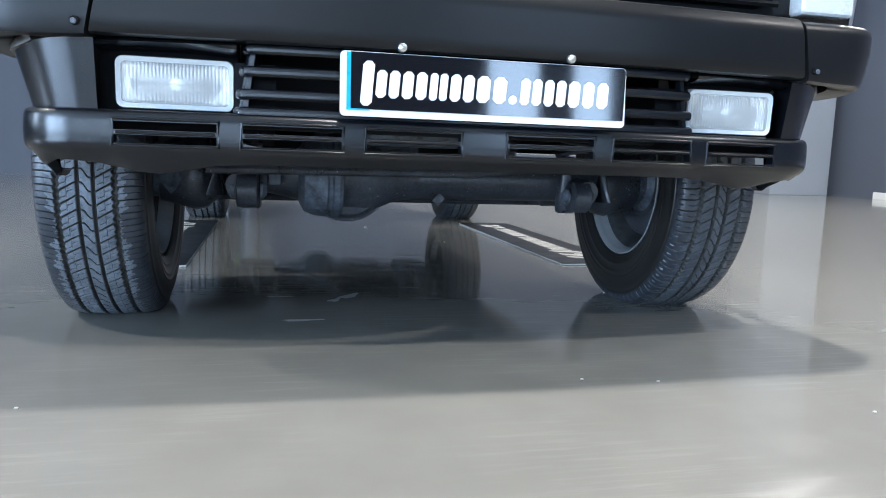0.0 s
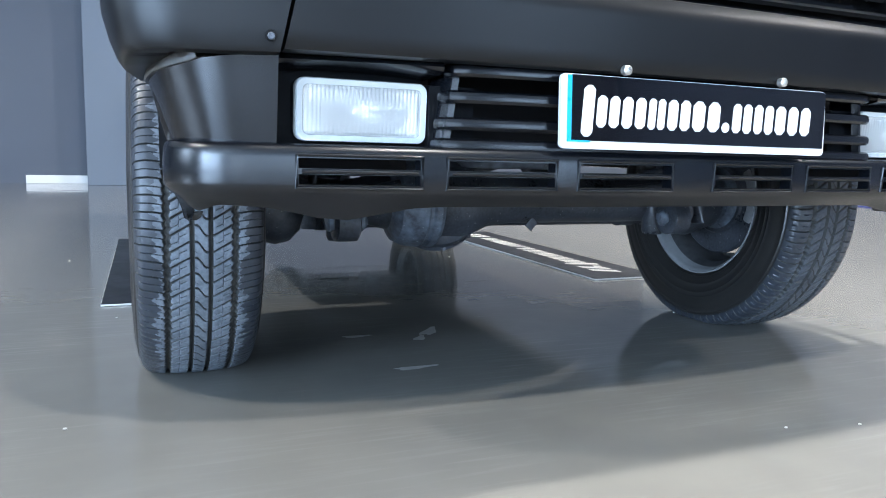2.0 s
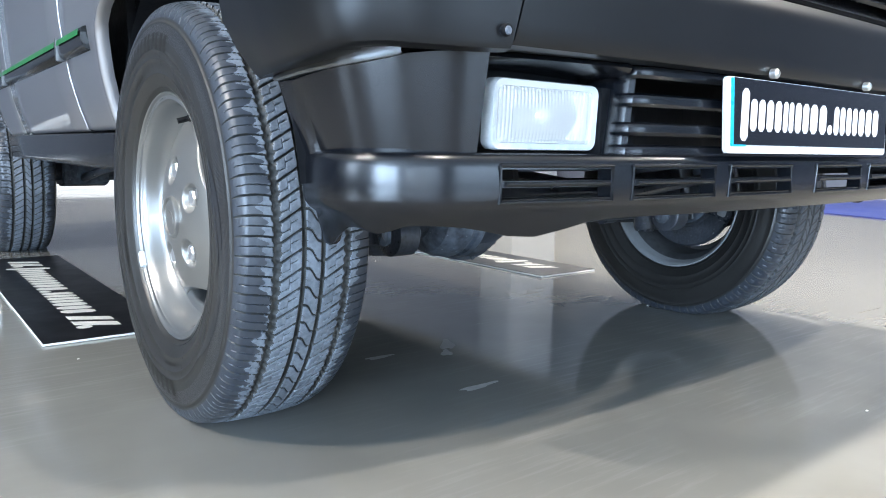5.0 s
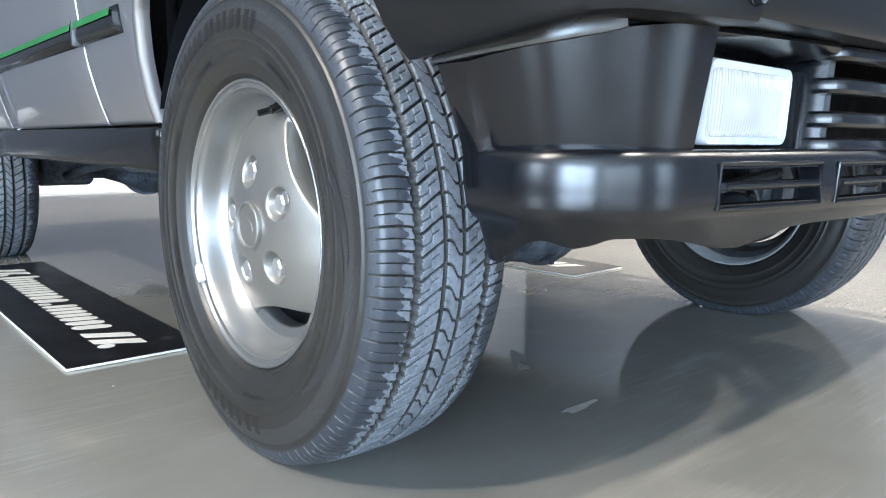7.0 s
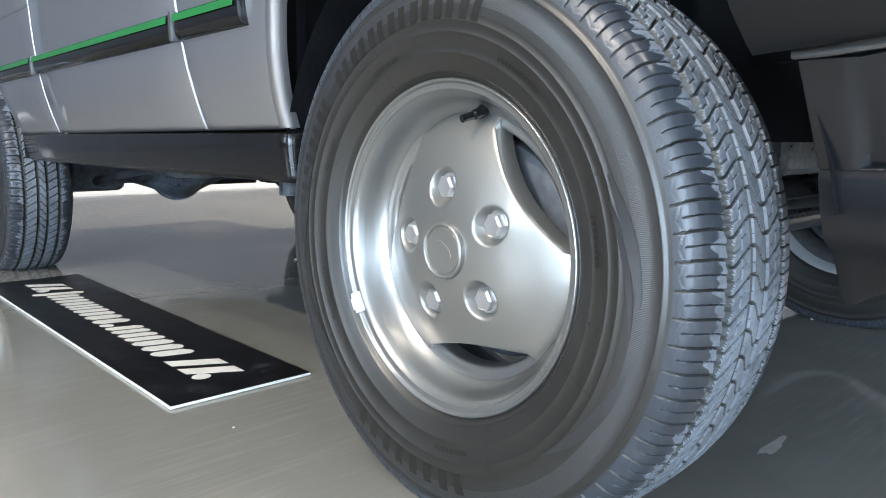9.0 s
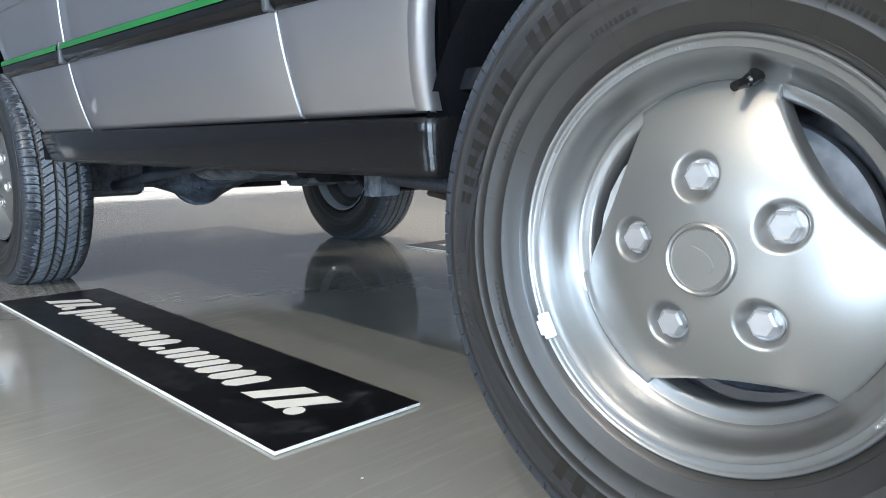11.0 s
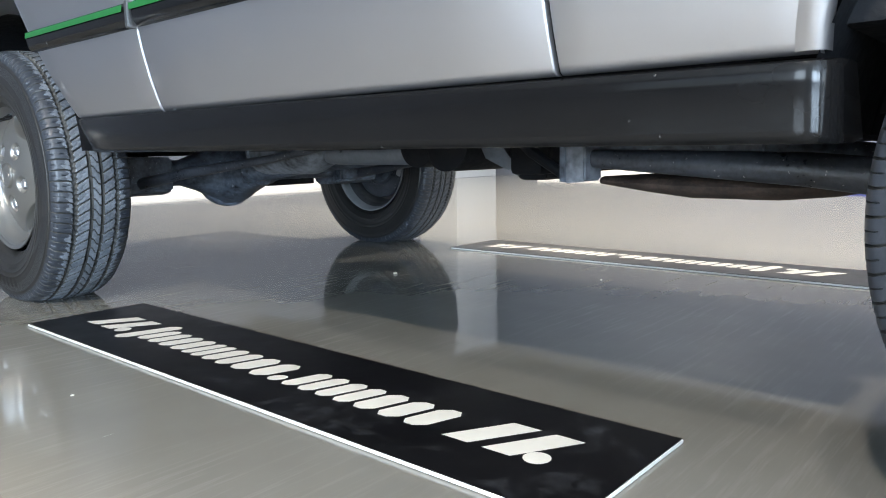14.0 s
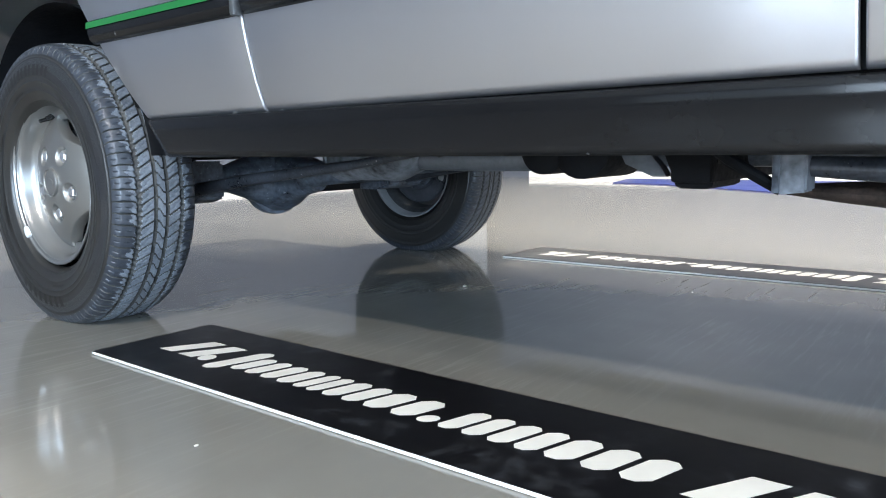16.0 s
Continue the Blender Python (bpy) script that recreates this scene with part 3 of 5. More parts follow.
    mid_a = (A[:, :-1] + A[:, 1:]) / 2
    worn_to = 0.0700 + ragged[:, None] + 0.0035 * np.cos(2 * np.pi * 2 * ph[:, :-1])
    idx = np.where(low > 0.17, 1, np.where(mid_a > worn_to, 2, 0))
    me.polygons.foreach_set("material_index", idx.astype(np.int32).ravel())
    return me


def flat_foot(me):
    for v in me.vertices:
        v.co.z = max(v.co.z, -Z_HUB + 0.001)
    return me


def sidewall_profile():
    """(radius, across) from the rim to the edge of the tread, with fine raised rings."""
    return [(0.2050, -0.0800), (0.2095, -0.0880), (0.2125, -0.0915), (0.2160, -0.0952), (0.2165, -0.0962), (0.2195, -0.0988), (0.2200, -0.0982), (0.2300, -0.1035), (0.2390, -0.1068),
            (0.2394, -0.1071), (0.2408, -0.1076), (0.2412, -0.1074), (0.2500, -0.1102), (0.2622, -0.1124), (0.2626, -0.1128), (0.2640, -0.1130), (0.2644, -0.1127), (0.2700, -0.1135),
            (0.2752, -0.1140), (0.2756, -0.1144), (0.2770, -0.1145), (0.2775, -0.1141), (0.2850, -0.1142), (0.2950, -0.1132), (0.3065, -0.1108), (0.3180, -0.1078),
            (0.3195, -0.1085), (0.3215, -0.1080), (0.3228, -0.1062), (0.3255, -0.1053), (R_TYRE - 0.0325, -0.1047)]


BAND_FROM, SERRATED = 22, (23, 25)      # where the lighter zone and its finely ribbed band begin in that list


def side_x(r):
    prof = sidewall_profile()
    for (r0, x0), (r1, x1) in zip(prof, prof[1:]):
        if r0 <= r <= r1:
            return x0 + (x1 - x0) * (r - r0) / max(r1 - r0, 1e-6)
    return -0.115


def arc_block(bm, a0, a1, r0, r1, h=0.0012, n=4, slant=0.0):
    """A raised patch on the sidewall between two angles and two radii."""
    rows = []
    for k in range(n + 1):
        a = radians(a0 + (a1 - a0) * k / n)
        row = []
        for r, da in ((r0, 0), ((r0 + r1) / 2, slant / 2), (r1, slant)):
            aa = a + radians(da)
            row.append(bm.verts.new((side_x(r) - h, -r * math.cos(aa), r * math.sin(aa))))
        rows.append(row)
    for p, q in zip(rows, rows[1:]):
        for m in range(2):
            bm.faces.new((p[m], p[m + 1], q[m + 1], q[m]))


def sidewall_marks():
    """Plain raised blocks round the top and the foot of the sidewall, swept blades at its sides: a mesh each."""
    out = []

    def block(*args):
        bm = bmesh.new()
        arc_block(bm, *args)
        out.append(flat_foot(finish("sidewall_block", bm, M_MARK, True)))
    a = 172.0
    for group in (4, 7):
        for k in range(group):
            block(a, a - 2.6, 0.278, 0.304, 0.0008)
            block(a - 4.2, a - 6.4, 0.278, 0.304, 0.0008)
            a -= 8.7
        a -= 5.5
    a = -121.0
    for _ in range(4):
        block(a, a + 2.8, 0.277, 0.304, 0.0008)
        block(a + 5.6, a + 8.4, 0.277, 0.304, 0.0008)
        a += 11.5
    # swept blades: a pair above and a pair below the level of the hub, on both sides
    for base, way in ((22.0, -1), (-17.0, -1), (158.0, 1), (197.0, 1)):
        for q in range(2):
            bm = bmesh.new()
            n = 16
            rows = []
            for k in range(n + 1):
                f = k / n
                ang = radians(base + way * (26 * f + q * 5.0))
                rr = 0.281 + (0.019 * f if base in (22.0, 158.0) else 0.019 * (1 - f)) - q * 0.006
                w = 0.0125 * math.sin(math.pi * min(1, f * 0.92 + 0.04)) ** 0.8 * (0.55 if q else 1.0) + 0.0005
                rows.append([bm.verts.new((side_x(min(rr + d, 0.316)) - 0.0007, -(rr + d) * math.cos(ang), (rr + d) * math.sin(ang))) for d in (-w / 2, w / 2)])
            for p, s in zip(rows, rows[1:]):
                bm.faces.new((p[0], p[1], s[1], s[0]))
            out.append(flat_foot(finish("sidewall_blade", bm, M_BLADE, True)))
    return out


def small_marks():
    bm = bmesh.new()
    rng = random.Random(4)
    for start, n, r0 in ((118, 9, 0.250), (64, 11, 0.252), (15, 8, 0.2505), (-75, 9, 0.253), (205, 9, 0.251), (-150, 8, 0.252), (158, 8, 0.2515)):
        a = start
        for _ in range(n):
            w = rng.uniform(0.7, 1.25)
            arc_block(bm, a, a - w, r0 - 0.005, r0 + 0.0005, 0.0008, 1)
            a -= w + 0.55
    return finish("small_marks", bm, M_MARK, False)


NUT_R, NUT_A = 0.0800, 27.0


def rim_meshes():
    """Rim barrel and domed disc with three chord-shaped openings and five sunk cups."""
    barrel = turned("wheel", [(0.2035, 0.084), (0.211, 0.091), (0.2115, 0.095), (0.208, 0.0965), (0.203, 0.092), (0.198, 0.083), (0.194, 0.058), (0.181, 0.048), (0.178, 0.030), (0.1755, -0.010),
                               (0.1705, -0.030), (0.1705, -0.0390), (0.1730, -0.0440), (0.1775, -0.0480), (0.1825, -0.0530), (0.1865, -0.0610), (0.1895, -0.0720), (0.1925, -0.0800), (0.1960, -0.0850), (0.1985, -0.0866),
                               (0.1992, -0.0884), (0.2010, -0.0890), (0.2055, -0.0893), (0.2066, -0.0900), (0.2072, -0.0925), (0.2085, -0.0940), (0.2102, -0.0945), (0.2117, -0.0935), (0.2122, -0.0910), (0.2108, -0.0880), (0.205, -0.086), (0.2035, -0.082)], M_LIP, 160, closed=True, sharp=50)
    # shade behind the disc painted onto the barrel; the inner lip stays pale
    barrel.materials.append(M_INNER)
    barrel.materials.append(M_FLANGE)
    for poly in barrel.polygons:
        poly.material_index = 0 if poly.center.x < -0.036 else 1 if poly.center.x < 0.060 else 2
    bm = bmesh.new()
    n, outer, lip = 360, 0.1712, 0.1600
    holes, span = (38.0, 158.0, -82.0), 35.0
    cups = [(-NUT_R * math.cos(radians(NUT_A + 72 * k)), NUT_R * math.sin(radians(NUT_A + 72 * k))) for k in range(5)]

    def edge(deg):
        for h in holes:
            d = abs((deg - h + 180) % 360 - 180)
            if d < span:
                chord = lip * math.cos(radians(span)) / math.cos(radians(d)) - 0.009 * (1 - (d / span) ** 2)
                return lip - (lip - chord) * (1 - (d / span) ** 9) ** 0.5
        return None

    def face_x(r):
        return -0.0885 + 0.0440 * (r / outer) ** 2.4

    def surface(r, a):
        y, z = -r * math.cos(a), r * math.sin(a)
        x = face_x(r)
        for cy, cz in cups:
            d = math.hypot(y - cy, z - cz)
            if d < 0.0250:
                f = min(1.0, (0.0250 - d) / 0.0090)
                x += 0.0150 * f * f * (3 - 2 * f)
        return (x, y, z)
    fr = [0.03, 0.12, 0.2, 0.26] + [0.30 + 0.345 * k / 26 for k in range(27)] + [0.68, 0.74, 0.80, 0.86, 0.91, 0.95, 0.98]
    rows = []
    for i in range(n):
        deg = 360 * i / n
        e = edge(deg)
        lim = e if e is not None else outer
        a = radians(deg)
        col = []
        for f in fr:
            full = outer * f
            r = full if f < 0.66 else min(full, outer * 0.645 + (lim - 0.0015 - outer * 0.645) * (f - 0.645) / 0.355)
            col.append(surface(max(0.004, r), a))
        if e is not None:
            for dr, dx in ((-0.0004, 0.0003), (0.0006, 0.0016), (0.0014, 0.0060), (0.0016, 0.030)):
                col.append((face_x(lim) + dx, -(lim + dr) * math.cos(a), (lim + dr) * math.sin(a)))
        else:
            col += [(face_x(lim) + dx, -(lim + dr) * math.cos(a), (lim + dr) * math.sin(a)) for dr, dx in ((0, 0), (0.001, 0.002), (0.0015, 0.006), (0.0015, 0.008))]
        rows.append([bm.verts.new(p) for p in col])
    for i in range(n):
        p, q = rows[i], rows[(i + 1) % n]
        for k in range(len(p) - 1):
            bm.faces.new((p[k], p[k + 1], q[k + 1], q[k]))
    # the strip of disc that runs outside each opening
    strips = []
    for h in holes:
        strip = bmesh.new()
        prev = None
        for k in range(33):
            deg = h - span - 7 + (2 * span + 14) * k / 32
            a = radians(deg)
            cur = [strip.verts.new((x, -r * math.cos(a), r * math.sin(a))) for r, x in ((0.1760, -0.0462), (0.1715, -0.0430), (0.1665, -0.0412), (0.1625, -0.0405), (0.1598, -0.0390), (0.1582, -0.0355), (0.1580, -0.012))]
            if prev:
                for m in range(6):
                    strip.faces.new((prev[m], prev[m + 1], cur[m + 1], cur[m]))
            prev = cur
        strips.append(finish("disc_edge", strip, M_LIP, True, 70))
    bmesh.ops.remove_doubles(bm, verts=bm.verts, dist=1e-5)
    disc = finish("disc", bm, M_ALLOY, True, 60)
    return barrel, disc, strips


def rim_marks():
    """Tiny raised bars on the flat band of the rim, where small cast writing stands."""
    bm = bmesh.new()
    rng = random.Random(9)
    for start, stop in ((150.0, 117.0), (113.0, 107.0), (101.0, 92.0), (-20.0, -38.0)):
        a = start
        while a > stop:
            w = rng.uniform(0.35, 0.75)
            r0, r1 = 0.2018, 0.2046
            q = [(-0.0898, -r * math.cos(radians(b)), r * math.sin(radians(b))) for r, b in ((r0, a), (r1, a), (r1, a - w), (r0, a - w))]
            top = [bm.verts.new(p) for p in q]
            low = [bm.verts.new((-0.0888, p[1], p[2])) for p in q]
            bm.faces.new(top)
            for k in range(4):
                bm.faces.new((top[k], top[(k + 1) % 4], low[(k + 1) % 4], low[k]))
            a -= w + rng.uniform(0.25, 0.5)
    return finish("cast_mark", bm, M_LIP, False)


def mould_line():
    """A thin raised seam that runs out across the inner band."""
    return finish("mould_line", tube(bmesh.new(), [(side_x(r) + 0.0002, 0, r) for r in (0.2215, 0.232, 0.243, 0.255, 0.267, 0.2745)], 0.00045, 6), M_MARK, True)


def at_x(a, r, x):
    return Matrix.Translation((x, -r * math.cos(a), r * math.sin(a)))


def hexed(r, x0, x1, chamfer=0.003):
    bm = bmesh.new()
    rings = []
    for x, k in ((x0, 1), (x1 + chamfer, 1), (x1, 0.8)):
        rings.append([bm.verts.new((x, r * k * math.cos(radians(60 * i)), r * k * math.sin(radians(60 * i)))) for i in range(6)])
    for a, b in zip(rings, rings[1:]):
        for i in range(6):
            bm.faces.new((a[i], a[(i + 1) % 6], b[(i + 1) % 6], b[i]))
    bm.faces.new(rings[-1])
    return bm


def sidewall_mesh():
    """The outer sidewall, with a finely ribbed band."""
    prof = sidewall_profile()[BAND_FROM:]
    me = turned("tyre", prof, M_SIDE, 240, sharp=60)
    me.materials.append(M_SERR)
    lo, hi = sidewall_profile()[SERRATED[0]][0], sidewall_profile()[SERRATED[1]][0]
    for poly in me.polygons:
        r = math.hypot(poly.center.y, poly.center.z)
        if lo < r < hi:
            poly.material_index = 1
    return flat_foot(me)


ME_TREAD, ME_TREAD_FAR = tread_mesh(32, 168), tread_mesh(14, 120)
# Right-hand tyres take the copy darkened in colour for their weaker light.
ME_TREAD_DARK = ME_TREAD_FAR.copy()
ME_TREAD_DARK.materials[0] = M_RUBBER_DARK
ME_SIDE = sidewall_mesh()
ME_BEAD = flat_foot(turned("bead_band", sidewall_profile()[:BAND_FROM + 1], M_BEAD, 240, sharp=60))
ME_SIDE_IN = flat_foot(turned("inner_sidewall", [(r, -x) for r, x in sidewall_profile()] + [], M_SIDE, 192, sharp=60))
ME_MARKS, ME_SMALL, ME_CAST = sidewall_marks(), flat_foot(small_marks()), rim_marks()
ME_BARREL, ME_DISC, ME_STRIPS = rim_meshes()
ME_SEAM = mould_line()
ME_NUT = finish("wheel_nut", hexed(0.0148, -0.060, -0.0785), M_NUT, True, 20)
ME_COLLAR = turned("nut_collar", [(0.0125, -0.066), (0.0165, -0.0672), (0.0180, -0.0660), (0.0185, -0.060)], M_NUT, 28)
ME_CAP = turned("centre_cap", [(0.0003, -0.0912), (0.0285, -0.0912), (0.0292, -0.0905), (0.0303, -0.0907), (0.0312, -0.0930), (0.0335, -0.0942), (0.0356, -0.0930), (0.0367, -0.0895), (0.0368, -0.075)], M_ALLOY, 64)
ME_BADGE = turned("cap_badge", [(0.0003, -0.0921), (0.0165, -0.0921), (0.0172, -0.0908)], M_ALLOY, 32, at=Matrix.Rotation(radians(35), 4, "X") @ Matrix.Diagonal((1, 1, 0.55, 1)))
ME_DRUM = turned("brake_disc", [(0.02, -0.005), (0.138, -0.005), (0.139, -0.001), (0.139, 0.016), (0.135, 0.019), (0.06, 0.019), (0.055, 0.06), (0.02, 0.06)], M_BRAKE, 64)
ME_HUB = turned("hub", [(0.0, -0.03), (0.055, -0.03), (0.066, -0.01), (0.10, 0.0), (0.105, 0.016), (0.07, 0.05), (0.068, 0.10), (0.078, 0.12), (0.078, 0.15), (0.03, 0.16)], M_GRIME, 40)
# Added dark disc that covers bright glints on the wheel's inner side.
ME_GLINT_COVER = turned("glint_cover", [(0.05, 0.034), (0.095, 0.034), (0.100, 0.028), (0.150, 0.028), (0.156, 0.022), (0.156, 0.018)], M_AXLE, 48)


def wheel(car, x, y, z, spin, outward, steer=0.0, near=False):
    """An alloy wheel with its tyre; outward -1 for the side that faces -x, +1 for the other."""
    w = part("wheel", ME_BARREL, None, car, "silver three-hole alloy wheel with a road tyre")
    w.matrix_local = pose(x, y, z, 0, 0, (0 if outward < 0 else 180) + steer)
    drop = pose(0, 0, Z_HUB - z)      # the tyre's flat foot stays on the floor
    turn = pose(0, 0, 0, spin, 0, 0)
    for nm, me, lab in (("tyre", ME_SIDE, "dusty black all-terrain tyre"), ("tread", ME_TREAD if near else ME_TREAD_FAR if outward < 0 else ME_TREAD_DARK, "worn grey black tread" if outward < 0 else "black tread darkened for the dimmer side"), ("inner_sidewall", ME_SIDE_IN, ""), ("bead_band", ME_BEAD, "darker inner band")):
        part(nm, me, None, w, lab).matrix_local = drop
    for nm, me, lab in (("disc", ME_DISC, "satin silver wheel disc"), ("centre_cap", ME_CAP, "round silver cap"), ("cap_badge", ME_BADGE, "raised oval badge")):
        part(nm, me, None, w, lab).matrix_local = turn
    for me in ME_STRIPS:
        part("disc_edge", me, None, w).matrix_local = turn
    for k in range(12):
        part("mould_line", ME_SEAM, None, w).matrix_local = drop @ pose(0, 0, 0, 30 * k + (11, -4, 7)[k % 3], 0, 0)
    for me in ME_MARKS:
        part("sidewall_block", me, None, w).matrix_local = drop
    tagged(part("small_mark", ME_SMALL, None, w), kind="stuff").matrix_local = drop
    tagged(part("cast_mark", ME_CAST, None, w), kind="stuff").matrix_local = turn
    for k in range(5):
        m = turn @ at_x(radians(NUT_A + 72 * k), NUT_R, 0)
        part("wheel_nut", ME_NUT, None, w, "plated hexagon nut").matrix_local = m
        part("nut_collar", ME_COLLAR, None, w).matrix_local = m
    bm = tube(bmesh.new(), [(-0.046, 0, 0.178), (-0.056, 0, 0.172), (-0.062, 0.001, 0.170), (-0.064, 0.002, 0.169), (-0.080, 0.004, 0.164)], [0.0085, 0.0070, 0.0065, 0.0050, 0.0048], 12)
    part("valve", bm, M_TRIM, w, "black rubber valve").matrix_local = pose(0, 0, 0, spin + 9, 0, 0)
    bm = boxed((-0.0938, 0, -0.003), (0.010, 0.030, 0.012), 0.002)
    box(bm, (-0.0950, 0, 0.003), (0.006, 0.018, 0.010), 0.002)
    part("balance_weight", bm, M_PLATEW, w, "clip-on white balance weight").matrix_local = pose(0, 0, 0, spin * 0.5, 0, 0) @ at_x(radians(-152), 0.2075, 0) @ pose(0, 0, 0, -28 - 90, 0, 0)
    part("brake_disc", ME_DRUM, None, w)
    part("hub", ME_HUB, None, w)
    part("glint_cover", ME_GLINT_COVER, None, w, "dark disc added to cover bright glints")
    bm = bmesh.new()
    for k in range(5):
        a = radians(150 + 12 * k)
        box(bm, (-0.008, -0.128 * math.cos(a), 0.128 * math.sin(a)), (0.075, 0.034, 0.044), 0.008, 2, Euler((-a, 0, 0)).to_matrix())
    part("brake_caliper", bm, M_CALIPER, w, "dull metal brake caliper")
    return w


# ---------------------------------------------------------------- the car
car = thing("car", "grey off-road estate car with black bumpers and green side stripe", "car")

wheel(car, -0.7325, 0.0108, Z_HUB, 0, -1, -0.55, True)
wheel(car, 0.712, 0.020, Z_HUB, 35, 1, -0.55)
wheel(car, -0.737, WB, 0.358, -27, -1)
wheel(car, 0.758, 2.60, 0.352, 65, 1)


# --- front spoiler: one skin that follows the plan line, with slots cut through
def plan(x):
    """The spoiler's front line at x: (x, y)."""
    a = abs(x)
    return -0.662 + 0.05 * (a / 0.65) ** 2.6 if a < 0.66 else -0.61


def plan_line(xs):
    """Points of the plan line from the left rear corner round to the right rear corner."""
    corner = smoothed([(-0.7865, -0.416, 0), (-0.7900, -0.448, 0), (-0.794, -0.500, 0), (-0.781, -0.543, 0), (-0.750, -0.581, 0), (-0.706, -0.603, 0), (-0.655, plan(-0.655), 0)], 4)
    left = [Vector((p.x, p.y, 0)) for p in corner[:-1]]
    mid = [Vector((x, plan(x), 0)) for x in xs]
    right = [Vector((-p.x - 0.022 * max(0.0, (-p.x - 0.655) / 0.135), p.y, 0)) for p in reversed(left)]
    return left + mid + right


SLOTS = [(0.044, 0.212), (0.254, 0.420), (0.462, 0.628)]
XS = sorted({round(v, 4) for a, b in SLOTS for v in (a, b, -a, -b, a + 0.008, b - 0.008, -a - 0.008, -b + 0.008)} | {-0.655, 0.655, 0.0, 0.52, -0.52, 0.56, -0.56, 0.60, -0.60, 0.30, -0.30, 0.36, -0.36, 0.13, -0.13, 0.09, -0.09})


def in_slot(x):
    return any(a < abs(x) < b for a, b in SLOTS)


def spoiler_skin():
    line = plan_line(XS)
    n = len(line)
    bm = bmesh.new()
    grid, norm = [], []
    for i, p in enumerate(line):
        d = (line[min(i + 1, n - 1)] - line[max(i - 1, 0)]).normalized()
        nor = Vector((d.y, -d.x, 0))
        a = abs(p.x)
        dip = 0.020 * math.exp(-((a - 0.57) / 0.075) ** 2) + 0.012 * max(0.0, min(1.0, (a - 0.745) / 0.03))
        back = max(0.0, min(1.0, (p.y + 0.50) / 0.075))            # 1 at the wheel arch
        low = 0.380 - dip - 0.022 * back ** 2 + 0.008 * math.exp(-((p.y + 0.515) / 0.03) ** 2) * (a > 0.7)
        rows = [(0.462, -0.050), (0.462, -0.006), (0.4585, -0.001), (0.452, 0.0015), (0.443, 0.0025), (0.429, 0.0032), (0.421, 0.0032), (0.407, 0.0028), (0.399, 0.001), (0.392, -0.004), (0.386, -0.012), (low, -0.020), (low - 0.004, -0.026), (low, -0.032), (low + 0.01, -0.036)]
        grid.append([bm.verts.new((p.x + nor.x * o, p.y + nor.y * o - 0.16 * max(0.0, 0.451 - z) * back, z)) for z, o in rows])
        norm.append(nor)
    # the arch edge turned in
    for end in (0, n - 1):
        turned_in = [bm.verts.new((v.co.x - math.copysign(0.012, v.co.x), v.co.y + 0.003, v.co.z)) for v in grid[end]]
        for k in range(len(turned_in) - 1):
            bm.faces.new((grid[end][k], grid[end][k + 1], turned_in[k + 1], turned_in[k]))
    hole = []
    for i in range(n - 1):
        mx = (line[i].x + line[i + 1].x) / 2
        for k in range(len(grid[0]) - 1):
            if k in (4, 6) and in_slot(mx) and abs(line[i].y) > 0.6:
                hole.append((i, k))
                continue
            bm.faces.new((grid[i][k], grid[i][k + 1], grid[i + 1][k + 1], grid[i + 1][k]))
    # walls of the slots, going back from the face
    cells = set(hole)
    for i, k in hole:
        for (a, b), other in ((((i, k), (i + 1, k)), (i, k - 1)), (((i, k + 1), (i + 1, k + 1)), (i, k + 1)), (((i, k), (i, k + 1)), (i - 1, k)), (((i + 1, k), (i + 1, k + 1)), (i + 1, k))):
            if other in cells:
                continue
            p, q = grid[a[0]][a[1]], grid[b[0]][b[1]]
            back = Vector((0, 0.022, 0))
            c, d = bm.verts.new(q.co + back), bm.verts.new(p.co + back)
            try:
                bm.faces.new((p, q, c, d))
            except ValueError:
                pass
    return bm


part("front_spoiler", spoiler_skin(), M_BLACK, car, "satin black front spoiler with six slots", sharp=50)

# slot bars stand a little proud at the middle of each opening
for a, b in SLOTS:
    for sgn in (-1, 1):
        x0, x1 = sorted((sgn * a, sgn * b))
        bm = tube(bmesh.new(), [(x, plan(x) - 0.0045, 0.425) for x in (x0 + 0.004, x0 + 0.05, (x0 + x1) / 2, x1 - 0.05, x1 - 0.004)], 0.0032, 8)
        part("slot_bar", bm, M_BLACK, car)
        top = [(x0 - 0.003 + (x1 - x0 + 0.006) * q / 6, 0.4475) for q in range(7)]
        ring = top + [(x, 0.4025) for x, z in reversed(top)]
        bm = tube(bmesh.new(), [(x, plan(x) - 0.0030, z) for x, z in ring + ring[:1]], 0.0026, 8)
        part("slot_rim", bm, M_BLACK, car)


# --- upper corner pieces of the spoiler, beside the lamps
def corner_top(f):
    """Height of the corner's top edge, from the wheel arch (0) to the lamp (1)."""
    return float(np.interp(f, (0, 0.11, 0.21, 0.32, 0.43, 0.54, 0.64, 0.75, 0.86, 1.0), (0.546, 0.5455, 0.548, 0.5515, 0.5555, 0.562, 0.5685, 0.5725, 0.575, 0.577)))


